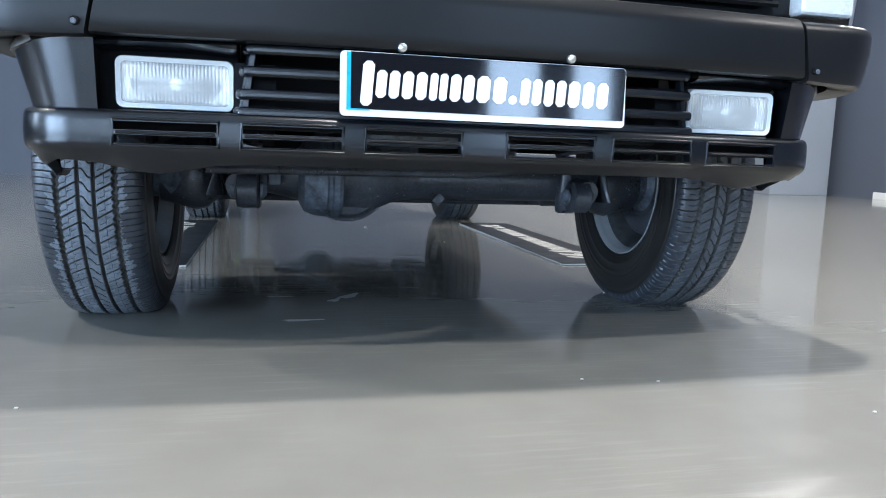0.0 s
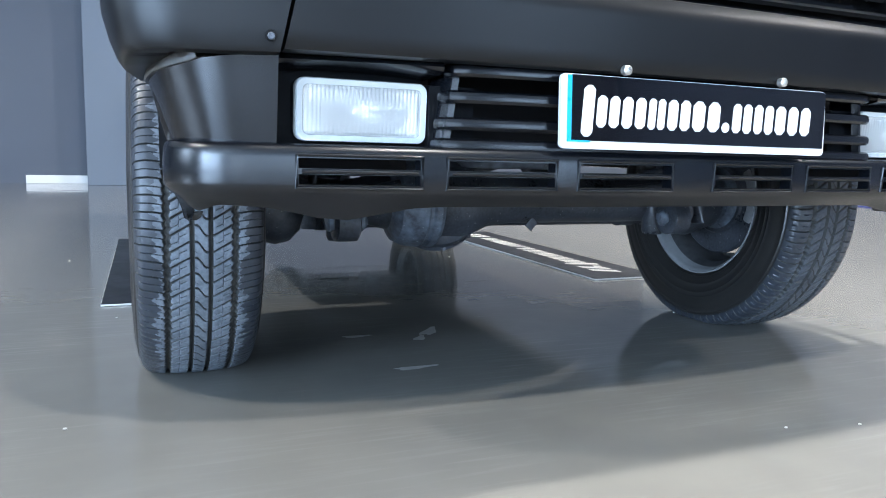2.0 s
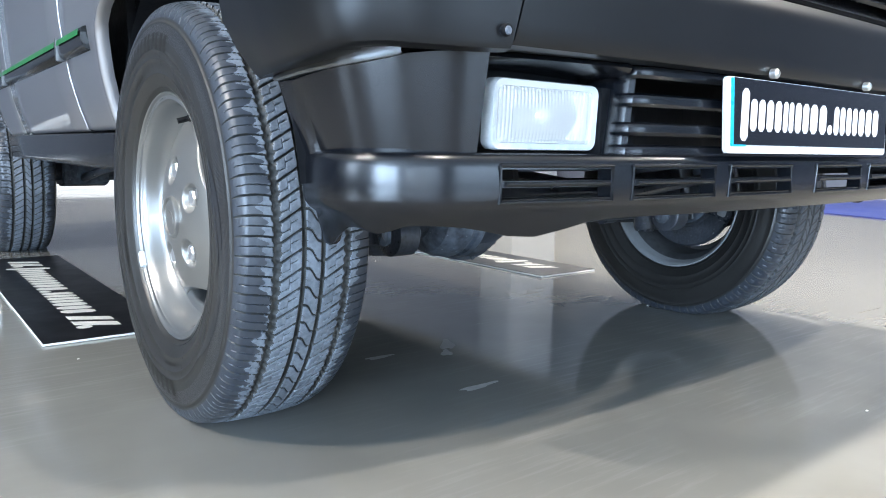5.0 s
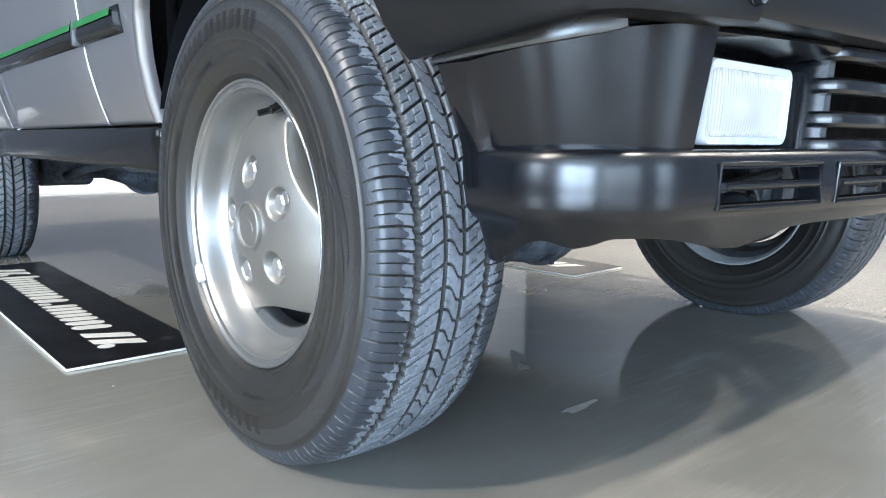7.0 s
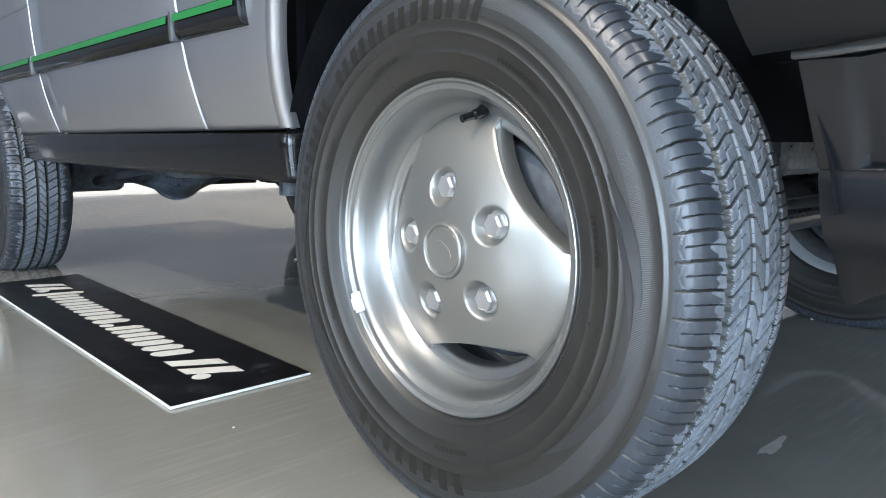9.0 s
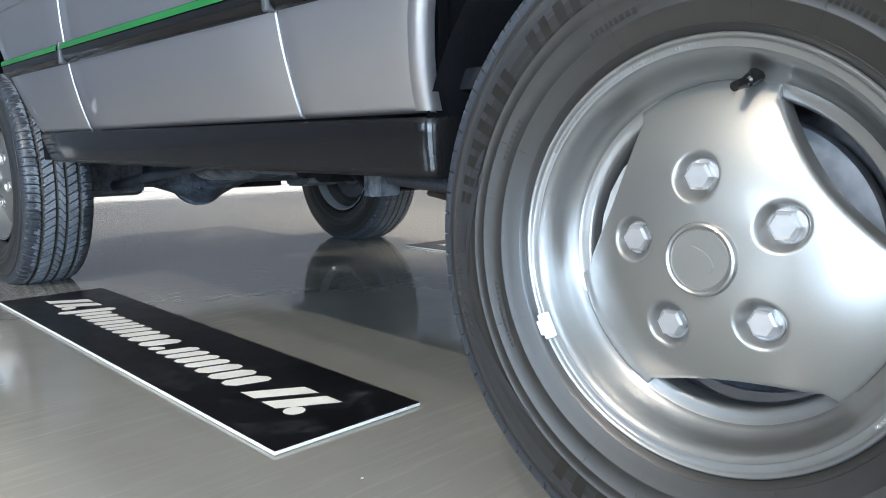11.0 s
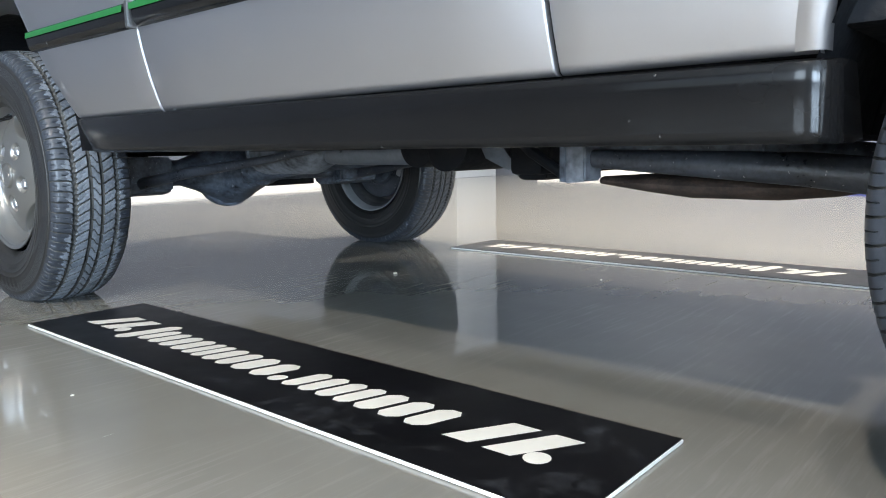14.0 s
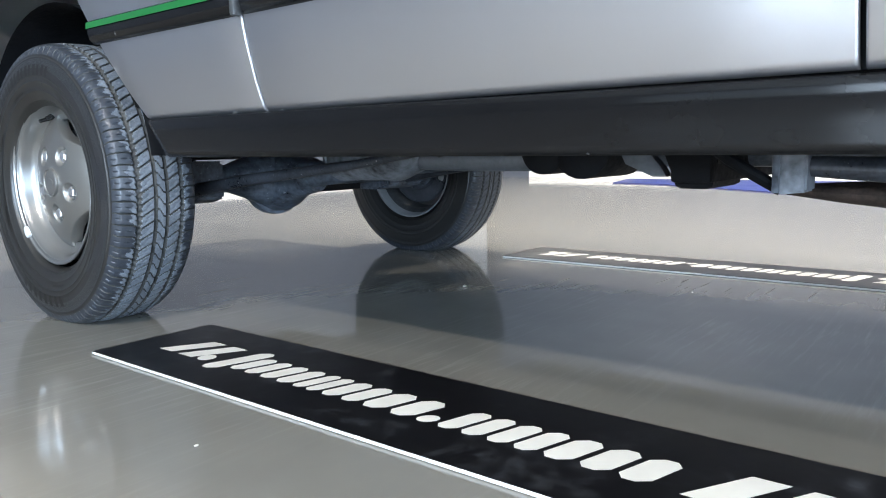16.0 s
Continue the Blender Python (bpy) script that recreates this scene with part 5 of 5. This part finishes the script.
    for y, kz, kx in ((0.398, 1, -0.045), (0.3985, 1, -0.030), (0.402, 1, -0.017), (0.408, 1, -0.008), (0.416, 1, -0.003), (0.426, 1, -0.0005), (0.436, 1, 0), (0.8, 1, 0), (1.3, 1, 0), (1.7, 1, 0), (1.995, 1, 0), (2.02, 1, -0.006)):
        ring = []
        for x, z in prof:
            lean = (z - 0.412) * (0.75 if y > 1.9 else 0.0)
            bow = 0.004 * math.sin(math.pi * (y - 0.4) / 1.6) if x > 0.79 else 0
            ring.append(bm.verts.new((sgn * (x + kx + bow), y + lean, z + (0.006 * (y - 0.41) / 1.6))))
        rings.append(ring)
    for a, b in zip(rings, rings[1:]):
        for j in range(len(prof) - 1):
            bm.faces.new((a[j], a[j + 1], b[j + 1], b[j]))
    bm.faces.new(rings[0])
    bm.faces.new(rings[-1][::-1])
    part("sill_cover", bm, M_TRIM, car, "black plastic sill cover", sharp=40)
    for y in (1.78, 1.64):
        part("clip", boxed((sgn * 0.792, y, 0.4985), (0.010, 0.008, 0.006), 0.002), M_BOLT, car)

# upper body, closed: bonnet, cabin, roof, glass
part("bonnet", boxed((0, 0.08, 1.06), (1.56, 1.24, 0.05), 0.02, 3), M_PAINT, car)
part("body_floor", boxed((0, 1.55, 0.545), (1.50, 3.0, 0.03), 0.005), M_DARK, car)
for sgn in (-1, 1):
    part("inner_panel", boxed((sgn * 0.765, 1.25, 0.77), (0.02, 1.66, 0.54), 0.004), M_DARK, car)
# Unseen slab added behind the grille to stop lamp light leaking under the car.
part("grille_light_block", boxed((0, -0.47, 0.70), (0.86, 0.05, 0.52), 0.006), M_DARK, car)
part("bulkhead", boxed((0, 0.47, 0.74), (1.50, 0.04, 0.50), 0.01), M_DARK, car)
part("tail_panel", boxed((0, 3.43, 0.80), (1.64, 0.05, 0.52), 0.015), M_PAINT, car)
part("rear_bumper", boxed((0, 3.50, 0.60), (1.66, 0.14, 0.13), 0.03, 3), M_BLACK, car, "black rear bumper")


def cabin(name, z0, z1, in0, in1, ya0, ya1, yb0, yb1, mat):
    bm = bmesh.new()
    lo = [bm.verts.new((s * (0.84 - in0), y, z0)) for s, y in ((-1, ya0), (1, ya0), (1, yb0), (-1, yb0))]
    hi = [bm.verts.new((s * (0.84 - in1), y, z1)) for s, y in ((-1, ya1), (1, ya1), (1, yb1), (-1, yb1))]
    bm.faces.new(lo[::-1])
    bm.faces.new(hi)
    for k in range(4):
        bm.faces.new((lo[k], lo[(k + 1) % 4], hi[(k + 1) % 4], hi[k]))
    bmesh.ops.bevel(bm, geom=list(bm.edges), offset=0.012, segments=2, affect="EDGES")
    return part(name, bm, mat, car)


cabin("window_band", 1.05, 1.60, 0.02, 0.13, 0.72, 1.10, 3.42, 3.20, M_TINT)
cabin("roof", 1.60, 1.76, 0.125, 0.20, 1.08, 1.25, 3.22, 3.10, M_PAINT)
for y0, y1 in ((0.74, 1.12), (1.66, 1.66), (2.55, 2.50), (3.38, 3.18)):
    for sgn in (-1, 1):
        bm = tube(bmesh.new(), [(sgn * 0.825, y0, 1.05), (sgn * 0.715, y1, 1.61)], 0.028, 8)
        part("pillar", bm, M_BLACK, car)

# --- wheel arch linings
for sgn in (-1, 1):
    for yc, r in ((0.0, 0.44), (WB, 0.44)):
        v, f = lathe([(r, sgn * 0.80), (r, sgn * 0.44), (r - 0.03, sgn * 0.40)], 28, arc=(radians(8), radians(172)))
        bm = bmesh.new()
        vs = [bm.verts.new((p[0], p[1] + yc, p[2] + 0.36)) for p in v]
        for q in f:
            bm.faces.new([vs[i] for i in q])
        part("arch_lining", bm, M_DARK, car)
    # inner wing walls
    part("inner_wing", boxed((sgn * 0.40, 0.0, 0.72), (0.02, 1.05, 0.36), 0.004), M_DARK, car)
    part("inner_wing", boxed((sgn * 0.40, WB, 0.72), (0.02, 1.10, 0.36), 0.004), M_DARK, car)

# --- chassis and running gear
for sgn in (-1, 1):
    bm = bmesh.new()
    for a, b in zip([(-0.60, 0.50), (-0.30, 0.53), (0.32, 0.53), (0.55, 0.462), (1.9, 0.462), (2.2, 0.56), (2.85, 0.58)], [(-0.30, 0.53), (0.32, 0.53), (0.55, 0.462), (1.9, 0.462), (2.2, 0.56), (2.85, 0.58), (3.40, 0.54)]):
        prism(bm, [(a[0], a[1] - 0.05), (b[0], b[1] - 0.05), (b[0], b[1] + 0.05), (a[0], a[1] + 0.05)], sgn * 0.40 - 0.035, sgn * 0.40 + 0.035, lambda u, v, d: (d, u, v))
    part("chassis_rail", bm, M_DARK, car)
    # radius arm of the front axle, trailing link of the rear axle
    bm = tube(bmesh.new(), [(sgn * 0.45, -0.12, 0.315), (sgn * 0.46, 0.12, 0.335), (sgn * 0.50, 0.50, 0.375), (sgn * 0.53, 0.815, 0.392)], [0.030, 0.032, 0.024, 0.015], 16)
    part("radius_arm", bm, M_AXLE, car)
    bm = bmesh.new()
    prism(bm, [(0.812, 0.356), (0.850, 0.352), (0.857, 0.36), (0.862, 0.43), (0.812, 0.43)], sgn * 0.505, sgn * 0.560, lambda u, v, d: (d, u, v))
    bmesh.ops.bevel(bm, geom=list(bm.edges), offset=0.003, segments=2, affect="EDGES")
    bracket = part("arm_bracket", bm, M_SOOT, car, "dusty grey steel bracket")
    part("bracket_flange", boxed((sgn * 0.562, 0.852, 0.392), (0.004, 0.010, 0.075), 0.001), M_GRIME, bracket, "dusty metal edge")
    bm = tube(bmesh.new(), [(sgn * 0.54, 0.85, 0.358), (sgn * 0.54, 0.925, 0.402), (sgn * 0.53, 0.96, 0.43)], [0.009, 0.010, 0.012], 10)
    part("bracket_stay", bm, M_DARK, car)
    for y in (-0.105, 0.11):
        bm = tube(bmesh.new(), [(sgn * 0.43 - 0.026, y, 0.303), (sgn * 0.43 - 0.022, y, 0.303), (sgn * 0.43 + 0.022, y, 0.303), (sgn * 0.43 + 0.026, y, 0.303)], [0.036, 0.042, 0.042, 0.036], 24)
        bush = part("arm_bush", bm, M_AXLE, car)
        for e in (-1, 1):
            bm = tube(bmesh.new(), [(sgn * 0.43 + e * 0.030, y, 0.303), (sgn * 0.43 + e * 0.037, y, 0.303), (sgn * 0.43 + e * 0.046, y, 0.303)], [0.021, 0.021, 0.011], 14)
            part("bush_washer", bm, M_GRIME, bush)
    bm = tube(bmesh.new(), [(sgn * 0.47, WB - 0.02, 0.31), (sgn * 0.455, 2.20, 0.352), (sgn * 0.44, 1.80, 0.393), (sgn * 0.41, 1.58, 0.43)], [0.020, 0.016, 0.011, 0.013], 12)
    part("trailing_link", bm, M_AXLE, car)
    # coil springs and shock absorbers
    for yc, zb in ((0.0, 0.39), (WB, 0.40)):
        pts = [(sgn * 0.47 + 0.06 * math.cos(k * 0.6), yc + 0.06 * math.sin(k * 0.6), zb + 0.0047 * k) for k in range(62)]
        bm = tube(bmesh.new(), pts, 0.0075, 8)
        part("coil_spring", bm, M_AXLE, car)
    bm = tube(bmesh.new(), [(sgn * 0.50, -0.10, 0.29), (sgn * 0.50, -0.10, 0.45), (sgn * 0.49, -0.08, 0.46), (sgn * 0.48, -0.06, 0.78)], [0.026, 0.026, 0.019, 0.019], 14)
    part("shock_absorber", bm, M_AXLE, car)
    # swivel housings and steering arms
    part("swivel_housing", turned("swivel_housing", [(0.045, 0.46), (0.055, 0.50), (0.085, 0.53), (0.092, 0.56), (0.080, 0.60), (0.070, 0.64)], M_AXLE, 32, at=Matrix.Translation((0, 0.018, Z_HUB - 0.01)) @ Matrix.Diagonal((sgn, 1, 1, 1))), None, car)
    bm = tube(bmesh.new(), [(sgn * 0.56, 0.0, 0.30), (sgn * 0.55, 0.12, 0.275), (sgn * 0.54, 0.17, 0.27)], [0.022, 0.018, 0.016], 10)
    part("steering_arm", bm, M_AXLE, car)


def axle(name, y, diff_x, z, mat, cover, left=0.043, right=0.043):
    bm = bmesh.new()
    tube(bm, [(-0.60, y, z), (diff_x - 0.20, y, z), (diff_x - 0.13, y, z), (diff_x - 0.05, y, z), (diff_x + 0.05, y, z), (diff_x + 0.13, y, z), (diff_x + 0.20, y, z), (0.60, y, z)], [0.042, left, max(left, 0.066), 0.10, 0.10, max(right, 0.066), right, right], 24)
    ax = part(name, bm, mat, car, "oily black axle casing")
    # round casing of the gears with its rim and cover
    prof = [(0.0005, -0.085), (0.055, -0.083), (0.088, -0.070), (0.104, -0.045), (0.110, -0.030), (0.122, -0.028), (0.1235, -0.012), (0.122, 0.004), (0.112, 0.008), (0.100, 0.06), (0.06, 0.13), (0.045, 0.20), (0.0005, 0.20)]
    if cover > 0:
        prof = [(0.0005, -0.064), (0.078, -0.064), (0.096, -0.060), (0.105, -0.050), (0.108, -0.032), (0.117, -0.030), (0.119, -0.014), (0.117, 0.004)] + prof[8:]
    m = Matrix.Translation((diff_x, y + 0.005, z - 0.003)) @ Matrix.Rotation(radians(90 * cover), 4, "Z")
    part("gear_casing", turned("gear_casing", prof, mat, 48, at=m), None, ax)
    for k in range(10):
        a = radians(36 * k + 10)
        mm = m @ Matrix.Translation((-0.030, 0.113 * math.cos(a), 0.113 * math.sin(a)))
        part("cover_bolt", finish("cover_bolt", hexed(0.006, 0.004, -0.006, 0.001), mat, True, 20), None, ax).matrix_local = mm
    return ax


fx = axle("front_axle", 0.018, -0.180, 0.340, M_AXLE, 1, 0.050, 0.058)
# ribbed drum of the front casing, dusty, on the driver's side of the joint
drum = [(0.040, -0.308), (0.070, -0.304), (0.092, -0.292), (0.103, -0.268), (0.106, -0.246), (0.1065, -0.236), (0.102, -0.231), (0.102, -0.224), (0.1075, -0.219), (0.109, -0.206), (0.104, -0.197), (0.085, -0.192), (0.040, -0.190)]
part("casing_drum", turned("casing_drum", drum, M_GRIME, 48, at=Matrix.Translation((0, 0.002, 0.338))), None, fx, "dusty ribbed casing")
part("filler_plug", turned("filler_plug", [(0.0002, -0.010), (0.007, -0.010), (0.0075, -0.014), (0.0125, -0.015), (0.0135, -0.008), (0.020, -0.006), (0.0215, 0.002), (0.027, 0.004), (0.028, 0.016)], M_AXLE, 28, at=Matrix.Translation((-0.146, -0.048, 0.312)) @ Matrix.Rotation(radians(90), 4, "Z")), None, fx)
part("weld_seam", tube(bmesh.new(), [(-0.075, -0.036, 0.366), (0.10, -0.037, 0.366), (0.36, -0.037, 0.366)], 0.0035, 8), M_AXLE, fx)
part("axle_tab", boxed((0.065, -0.02, 0.283), (0.022, 0.004, 0.028), 0.001, 2, Euler((0, 0.7, 0)).to_matrix()), M_AXLE, fx)
part("breather_block", boxed((-0.366, -0.045, 0.330), (0.030, 0.030, 0.030), 0.004), M_GRIME, fx)
part("breather_block", boxed((-0.392, -0.046, 0.312), (0.016, 0.016, 0.052), 0.003), M_AXLE, fx)
for sgn in (-1, 1):
    bm = bmesh.new()
    prism(bm, [(2.44, 0.29), (2.50, 0.275), (2.60, 0.275), (2.62, 0.31), (2.62, 0.40), (2.44, 0.40)], sgn * 0.36, sgn * 0.56, lambda u, v, d: (d, u, v))
    bmesh.ops.bevel(bm, geom=list(bm.edges), offset=0.008, segments=2, affect="EDGES")
    part("spring_seat", bm, M_GRIME, car)
    part("bump_stop", turned("bump_stop", [(0.0005, 0.252), (0.024, 0.254), (0.028, 0.262), (0.028, 0.36)], M_AXLE, 20, axis="z", at=Matrix.Translation((sgn * 0.425, -0.03, 0))), None, car)
rx = axle("rear_axle", WB, -0.10, 0.345, M_GRIME, -1)
bm = tube(bmesh.new(), [(-0.56, 0.17, 0.272), (0.56, 0.17, 0.272)], 0.013, 10)
part("track_rod", bm, M_AXLE, car)
bm = tube(bmesh.new(), [(-0.52, -0.16, 0.355), (0.1, -0.17, 0.36), (0.50, -0.16, 0.40)], 0.013, 10)
part("drag_link", bm, M_AXLE, car)
bm = tube(bmesh.new(), [(-0.45, -0.09, 0.345), (0.40, 0.09, 0.52)], 0.016, 10)
part("panhard_rod", bm, M_AXLE, car)
bm = tube(bmesh.new(), [(-0.13, 2.36, 0.35), (-0.06, 2.2, 0.36), (0.02, 1.45, 0.43)], [0.045, 0.03, 0.03], 14)
part("propeller_shaft", bm, M_GRIME, car)
bm = tube(bmesh.new(), [(-0.155, 0.20, 0.345), (-0.16, 0.3, 0.36), (-0.17, 0.95, 0.44)], [0.045, 0.028, 0.028], 14)
part("propeller_shaft", bm, M_GRIME, car)
part("gearbox", boxed((-0.03, 0.95, 0.46), (0.34, 0.62, 0.16), 0.03, 3), M_GRIME, car)
part("engine_sump", boxed((0.0, 0.12, 0.50), (0.30, 0.50, 0.16), 0.03, 3), M_GRIME, car)
part("cross_member", boxed((0.0, 1.03, 0.395), (0.82, 0.075, 0.075), 0.012), M_DARK, car)
part("front_cross_member", boxed((0.0, -0.40, 0.49), (0.80, 0.07, 0.07), 0.012), M_DARK, car)
# exhaust: rusty front box, long pipe, dull silencer behind
bm = bmesh.new()
tube(bm, [(-0.33, 0.44, 0.345), (-0.33, 0.50, 0.342), (-0.33, 0.58, 0.338), (-0.33, 0.72, 0.338), (-0.33, 0.80, 0.343), (-0.33, 0.90, 0.352)], [0.02, 0.045, 0.062, 0.062, 0.045, 0.02], 20)
for v in bm.verts:
    v.co.z = 0.344 + (v.co.z - 0.344) * 0.38
part("exhaust_box", bm, M_RUST, car, "flat rusty exhaust box")
def oval_drum(cx, y0, y1, z, rx, rz, tail=0.0):
    """A lying oval drum with domed ends and a rolled seam at each."""
    bm = bmesh.new()
    n = 28
    rings = []
    for y, k, dz in ((y0, 0.02, 0), (y0 + 0.004, 0.7, 0), (y0 + 0.012, 0.95, 0), (y0 + 0.016, 1.04, 0), (y0 + 0.024, 1.04, 0), (y0 + 0.028, 1.0, 0), (y1 - 0.10, 1.0, 0), (y1 - 0.03, 0.8, tail * 0.5), (y1, 0.45, tail), (y1 + 0.002, 0.02, tail)):
        rings.append([bm.verts.new((cx + rx * k * math.cos(2 * math.pi * q / n), y, z + dz + rz * k * math.sin(2 * math.pi * q / n))) for q in range(n)])
    for a, b in zip(rings, rings[1:]):
        for q in range(n):
            bm.faces.new((a[q], a[(q + 1) % n], b[(q + 1) % n], b[q]))
    return bm


bm = oval_drum(-0.33, -1.965, -1.67, 0.411, 0.085, 0.062, 0.03)
bmesh.ops.transform(bm, matrix=Matrix.Diagonal((1, -1, 1, 1)), verts=bm.verts)
part("silencer", bm, M_SOOT, car, "dull silver exhaust silencer")
bm = tube(bmesh.new(), smoothed([(-0.33, 1.72, 0.415), (-0.33, 1.66, 0.406), (-0.33, 1.45, 0.405), (-0.32, 1.30, 0.408)], 5), 0.031, 18)
part("exhaust_pipe", bm, M_ALUM, car, "smooth grey exhaust pipe")
for y, r, z in ((1.335, 0.050, 0.420), (1.25, 0.062, 0.424)):
    bm = tube(bmesh.new(), [(-0.40, y, z), (-0.39, y, z), (-0.20, y, z), (-0.19, y, z)], [r * 0.7, r, r, r * 0.7], 22)
    part("gearbox_mount", bm, M_DARK, car)
bm = bmesh.new()
prism(bm, [(1.20, 0.43), (1.18, 0.390), (1.125, 0.366), (1.098, 0.366), (1.11, 0.385), (1.15, 0.43)], -0.34, -0.31, lambda u, v, d: (d, u, v))
part("hanger_bracket", bm, M_ALUM, car, "bare metal bracket")
bm = bmesh.new()
prism(bm, [(1.095, 0.43), (1.065, 0.352), (1.055, 0.347), (1.010, 0.347), (1.000, 0.352), (0.985, 0.43)], -0.38, -0.22, lambda u, v, d: (d, u, v))
part("skid_block", bm, M_DARK, car)
part("link_plate", boxed((0.14, 2.55, 0.30), (0.26, 0.10, 0.034), 0.004), M_DARK, car)
for k in range(9):
    part("pipe_clip", boxed((-0.62, 0.62 + 0.16 * k, 0.43), (0.02, 0.012, 0.03), 0.003), M_GRIME, car)
bm = tube(bmesh.new(), [(-0.62, 0.55, 0.425), (-0.62, 1.2, 0.428), (-0.62, 1.98, 0.432)], 0.006, 8)
part("brake_pipe", bm, M_GRIME, car)
part("fuel_tank", boxed((0.1, 3.02, 0.50), (0.86, 0.44, 0.20), 0.03, 3), M_DARK, car)

# ---------------------------------------------------------------- plants by the pillar
def plant(x, y, pot_h, pot_r, leaves, length, droop, seed, label, square=False, wide=0.012):
    t = thing("potted_plant", label, "plant", "plants by the wall", at=(x, y, 0))
    rng = random.Random(seed)
    part("pot", turned("pot", [(0.0005, 0.0), (pot_r * 0.72, 0.0), (pot_r * 0.76, 0.01), (pot_r, pot_h - 0.03), (pot_r * 1.06, pot_h - 0.03), (pot_r * 1.06, pot_h), (pot_r * 0.94, pot_h), (pot_r * 0.9, pot_h - 0.03)], M_TERRA if not square else M_POT, 32, axis="z"), None, t)
    part("soil", turned("soil", [(0.0005, pot_h - 0.02), (pot_r * 0.92, pot_h - 0.025)], M_SOIL, 24, axis="z"), None, t)
    for k in range(leaves):
        a = rng.uniform(0, 6.283)
        out, up = rng.uniform(0.35, 0.9), rng.uniform(0.5, 1.0)
        ln = length * rng.uniform(0.7, 1.1)
        w = wide * rng.uniform(0.7, 1.4)
        bm = bmesh.new()
        prev = None
        for i in range(8):
            f = i / 7
            r = pot_r * 0.2 + ln * out * f
            z = pot_h - 0.02 + ln * up * f - droop * ln * (f ** 2.2)
            wd = w * (1 - f ** 2) + 0.0008
            c = Vector((r * math.cos(a), r * math.sin(a), z))
            s = Vector((-math.sin(a), math.cos(a), 0.2))
            cur = [bm.verts.new(c - s * wd), bm.verts.new(c + Vector((0, 0, -wd * 0.5))), bm.verts.new(c + s * wd)]
            if prev:
                bm.faces.new((prev[0], prev[1], cur[1], cur[0]))
                bm.faces.new((prev[1], prev[2], cur[2], cur[1]))
            prev = cur
        part("leaf", bm, M_LEAF, t)
    return t


stand = thing("plant_stand", "dark grey square plant stand by the wall", "plant stand", at=(-0.64, 7.0, 0))
part("body", boxed((0, 0, 0.165), (0.20, 0.20, 0.29), 0.006), M_POT, stand)
part("foot", boxed((0, 0, 0.01), (0.23, 0.23, 0.02), 0.004), M_WHITE, stand, "white foot")
part("top", boxed((0, 0, 0.315), (0.22, 0.22, 0.01), 0.003), M_POT, stand)
plant(-0.64, 7.0, 0.06, 0.085, 18, 0.29, 0.20, 3, "green broad-leaved plant in a small terracotta pot", wide=0.022).location.z = 0.32
plant(-0.62, 6.75, 0.95, 0.11, 90, 0.36, 0.95, 8, "arching green plant in a tall grey planter", True, wide=0.008)

# ---------------------------------------------------------------- marks and crumbs on the floor
rng = random.Random(11)


def floor_mark(x, y, sx, sy, rz, label):
    bm = bmesh.new()
    pts = []
    for k in range(22):
        a = 2 * math.pi * k / 22
        r = 1 + 0.22 * math.sin(3 * a + 1) + rng.uniform(-0.1, 0.1)
        pts.append((x + r * (sx * math.cos(a) * math.cos(rz) - sy * math.sin(a) * math.sin(rz)), y + r * (sx * math.cos(a) * math.sin(rz) + sy * math.sin(a) * math.cos(rz)), 0.0006))
    bm.faces.new([bm.verts.new(p) for p in pts])
    ob = new("floor_stain", finish("floor_stain", bm, M_SCUFF, False))
    return tagged(ob, label, "stain", "stains on the floor", kind="structure")


floor_mark(-0.16, 0.085, 0.045, 0.016, 0.9, "pale dried water mark on the grey floor")
floor_mark(-0.205, 0.03, 0.026, 0.012, 0.9, "pale dried water mark on the grey floor")
floor_mark(-0.352, 0.086, 0.035, 0.010, 0.0, "pale dried water mark on the grey floor")
floor_mark(-0.30, -0.20, 0.050, 0.010, 0.05, "pale dried water mark on the grey floor")
for x, y, s in ((0.621, 0.09, 0.006), (0.69, 0.09, 0.005), (0.11, 1.905, 0.009), (0.19, -0.72, 0.004), (0.33, -0.75, 0.004), (0.62, -0.95, 0.004), (-0.95, -0.35, 0.004), (-0.75, -0.75, 0.004), (-0.9, 0.45, 0.003), (-1.1, 1.5, 0.004), (0.4, 1.3, 0.004)):
    bm = bmesh.new()
    bmesh.ops.create_icosphere(bm, subdivisions=1, radius=s, matrix=Matrix.Translation((x, y, s * 0.35)) @ Matrix.Diagonal((1, 0.7, 0.45, 1)))
    ob = new("crumb", finish("crumb", bm, M_SPECK, True))
    tagged(ob, "tiny pale crumb on the floor", "crumb", "crumbs on the floor")
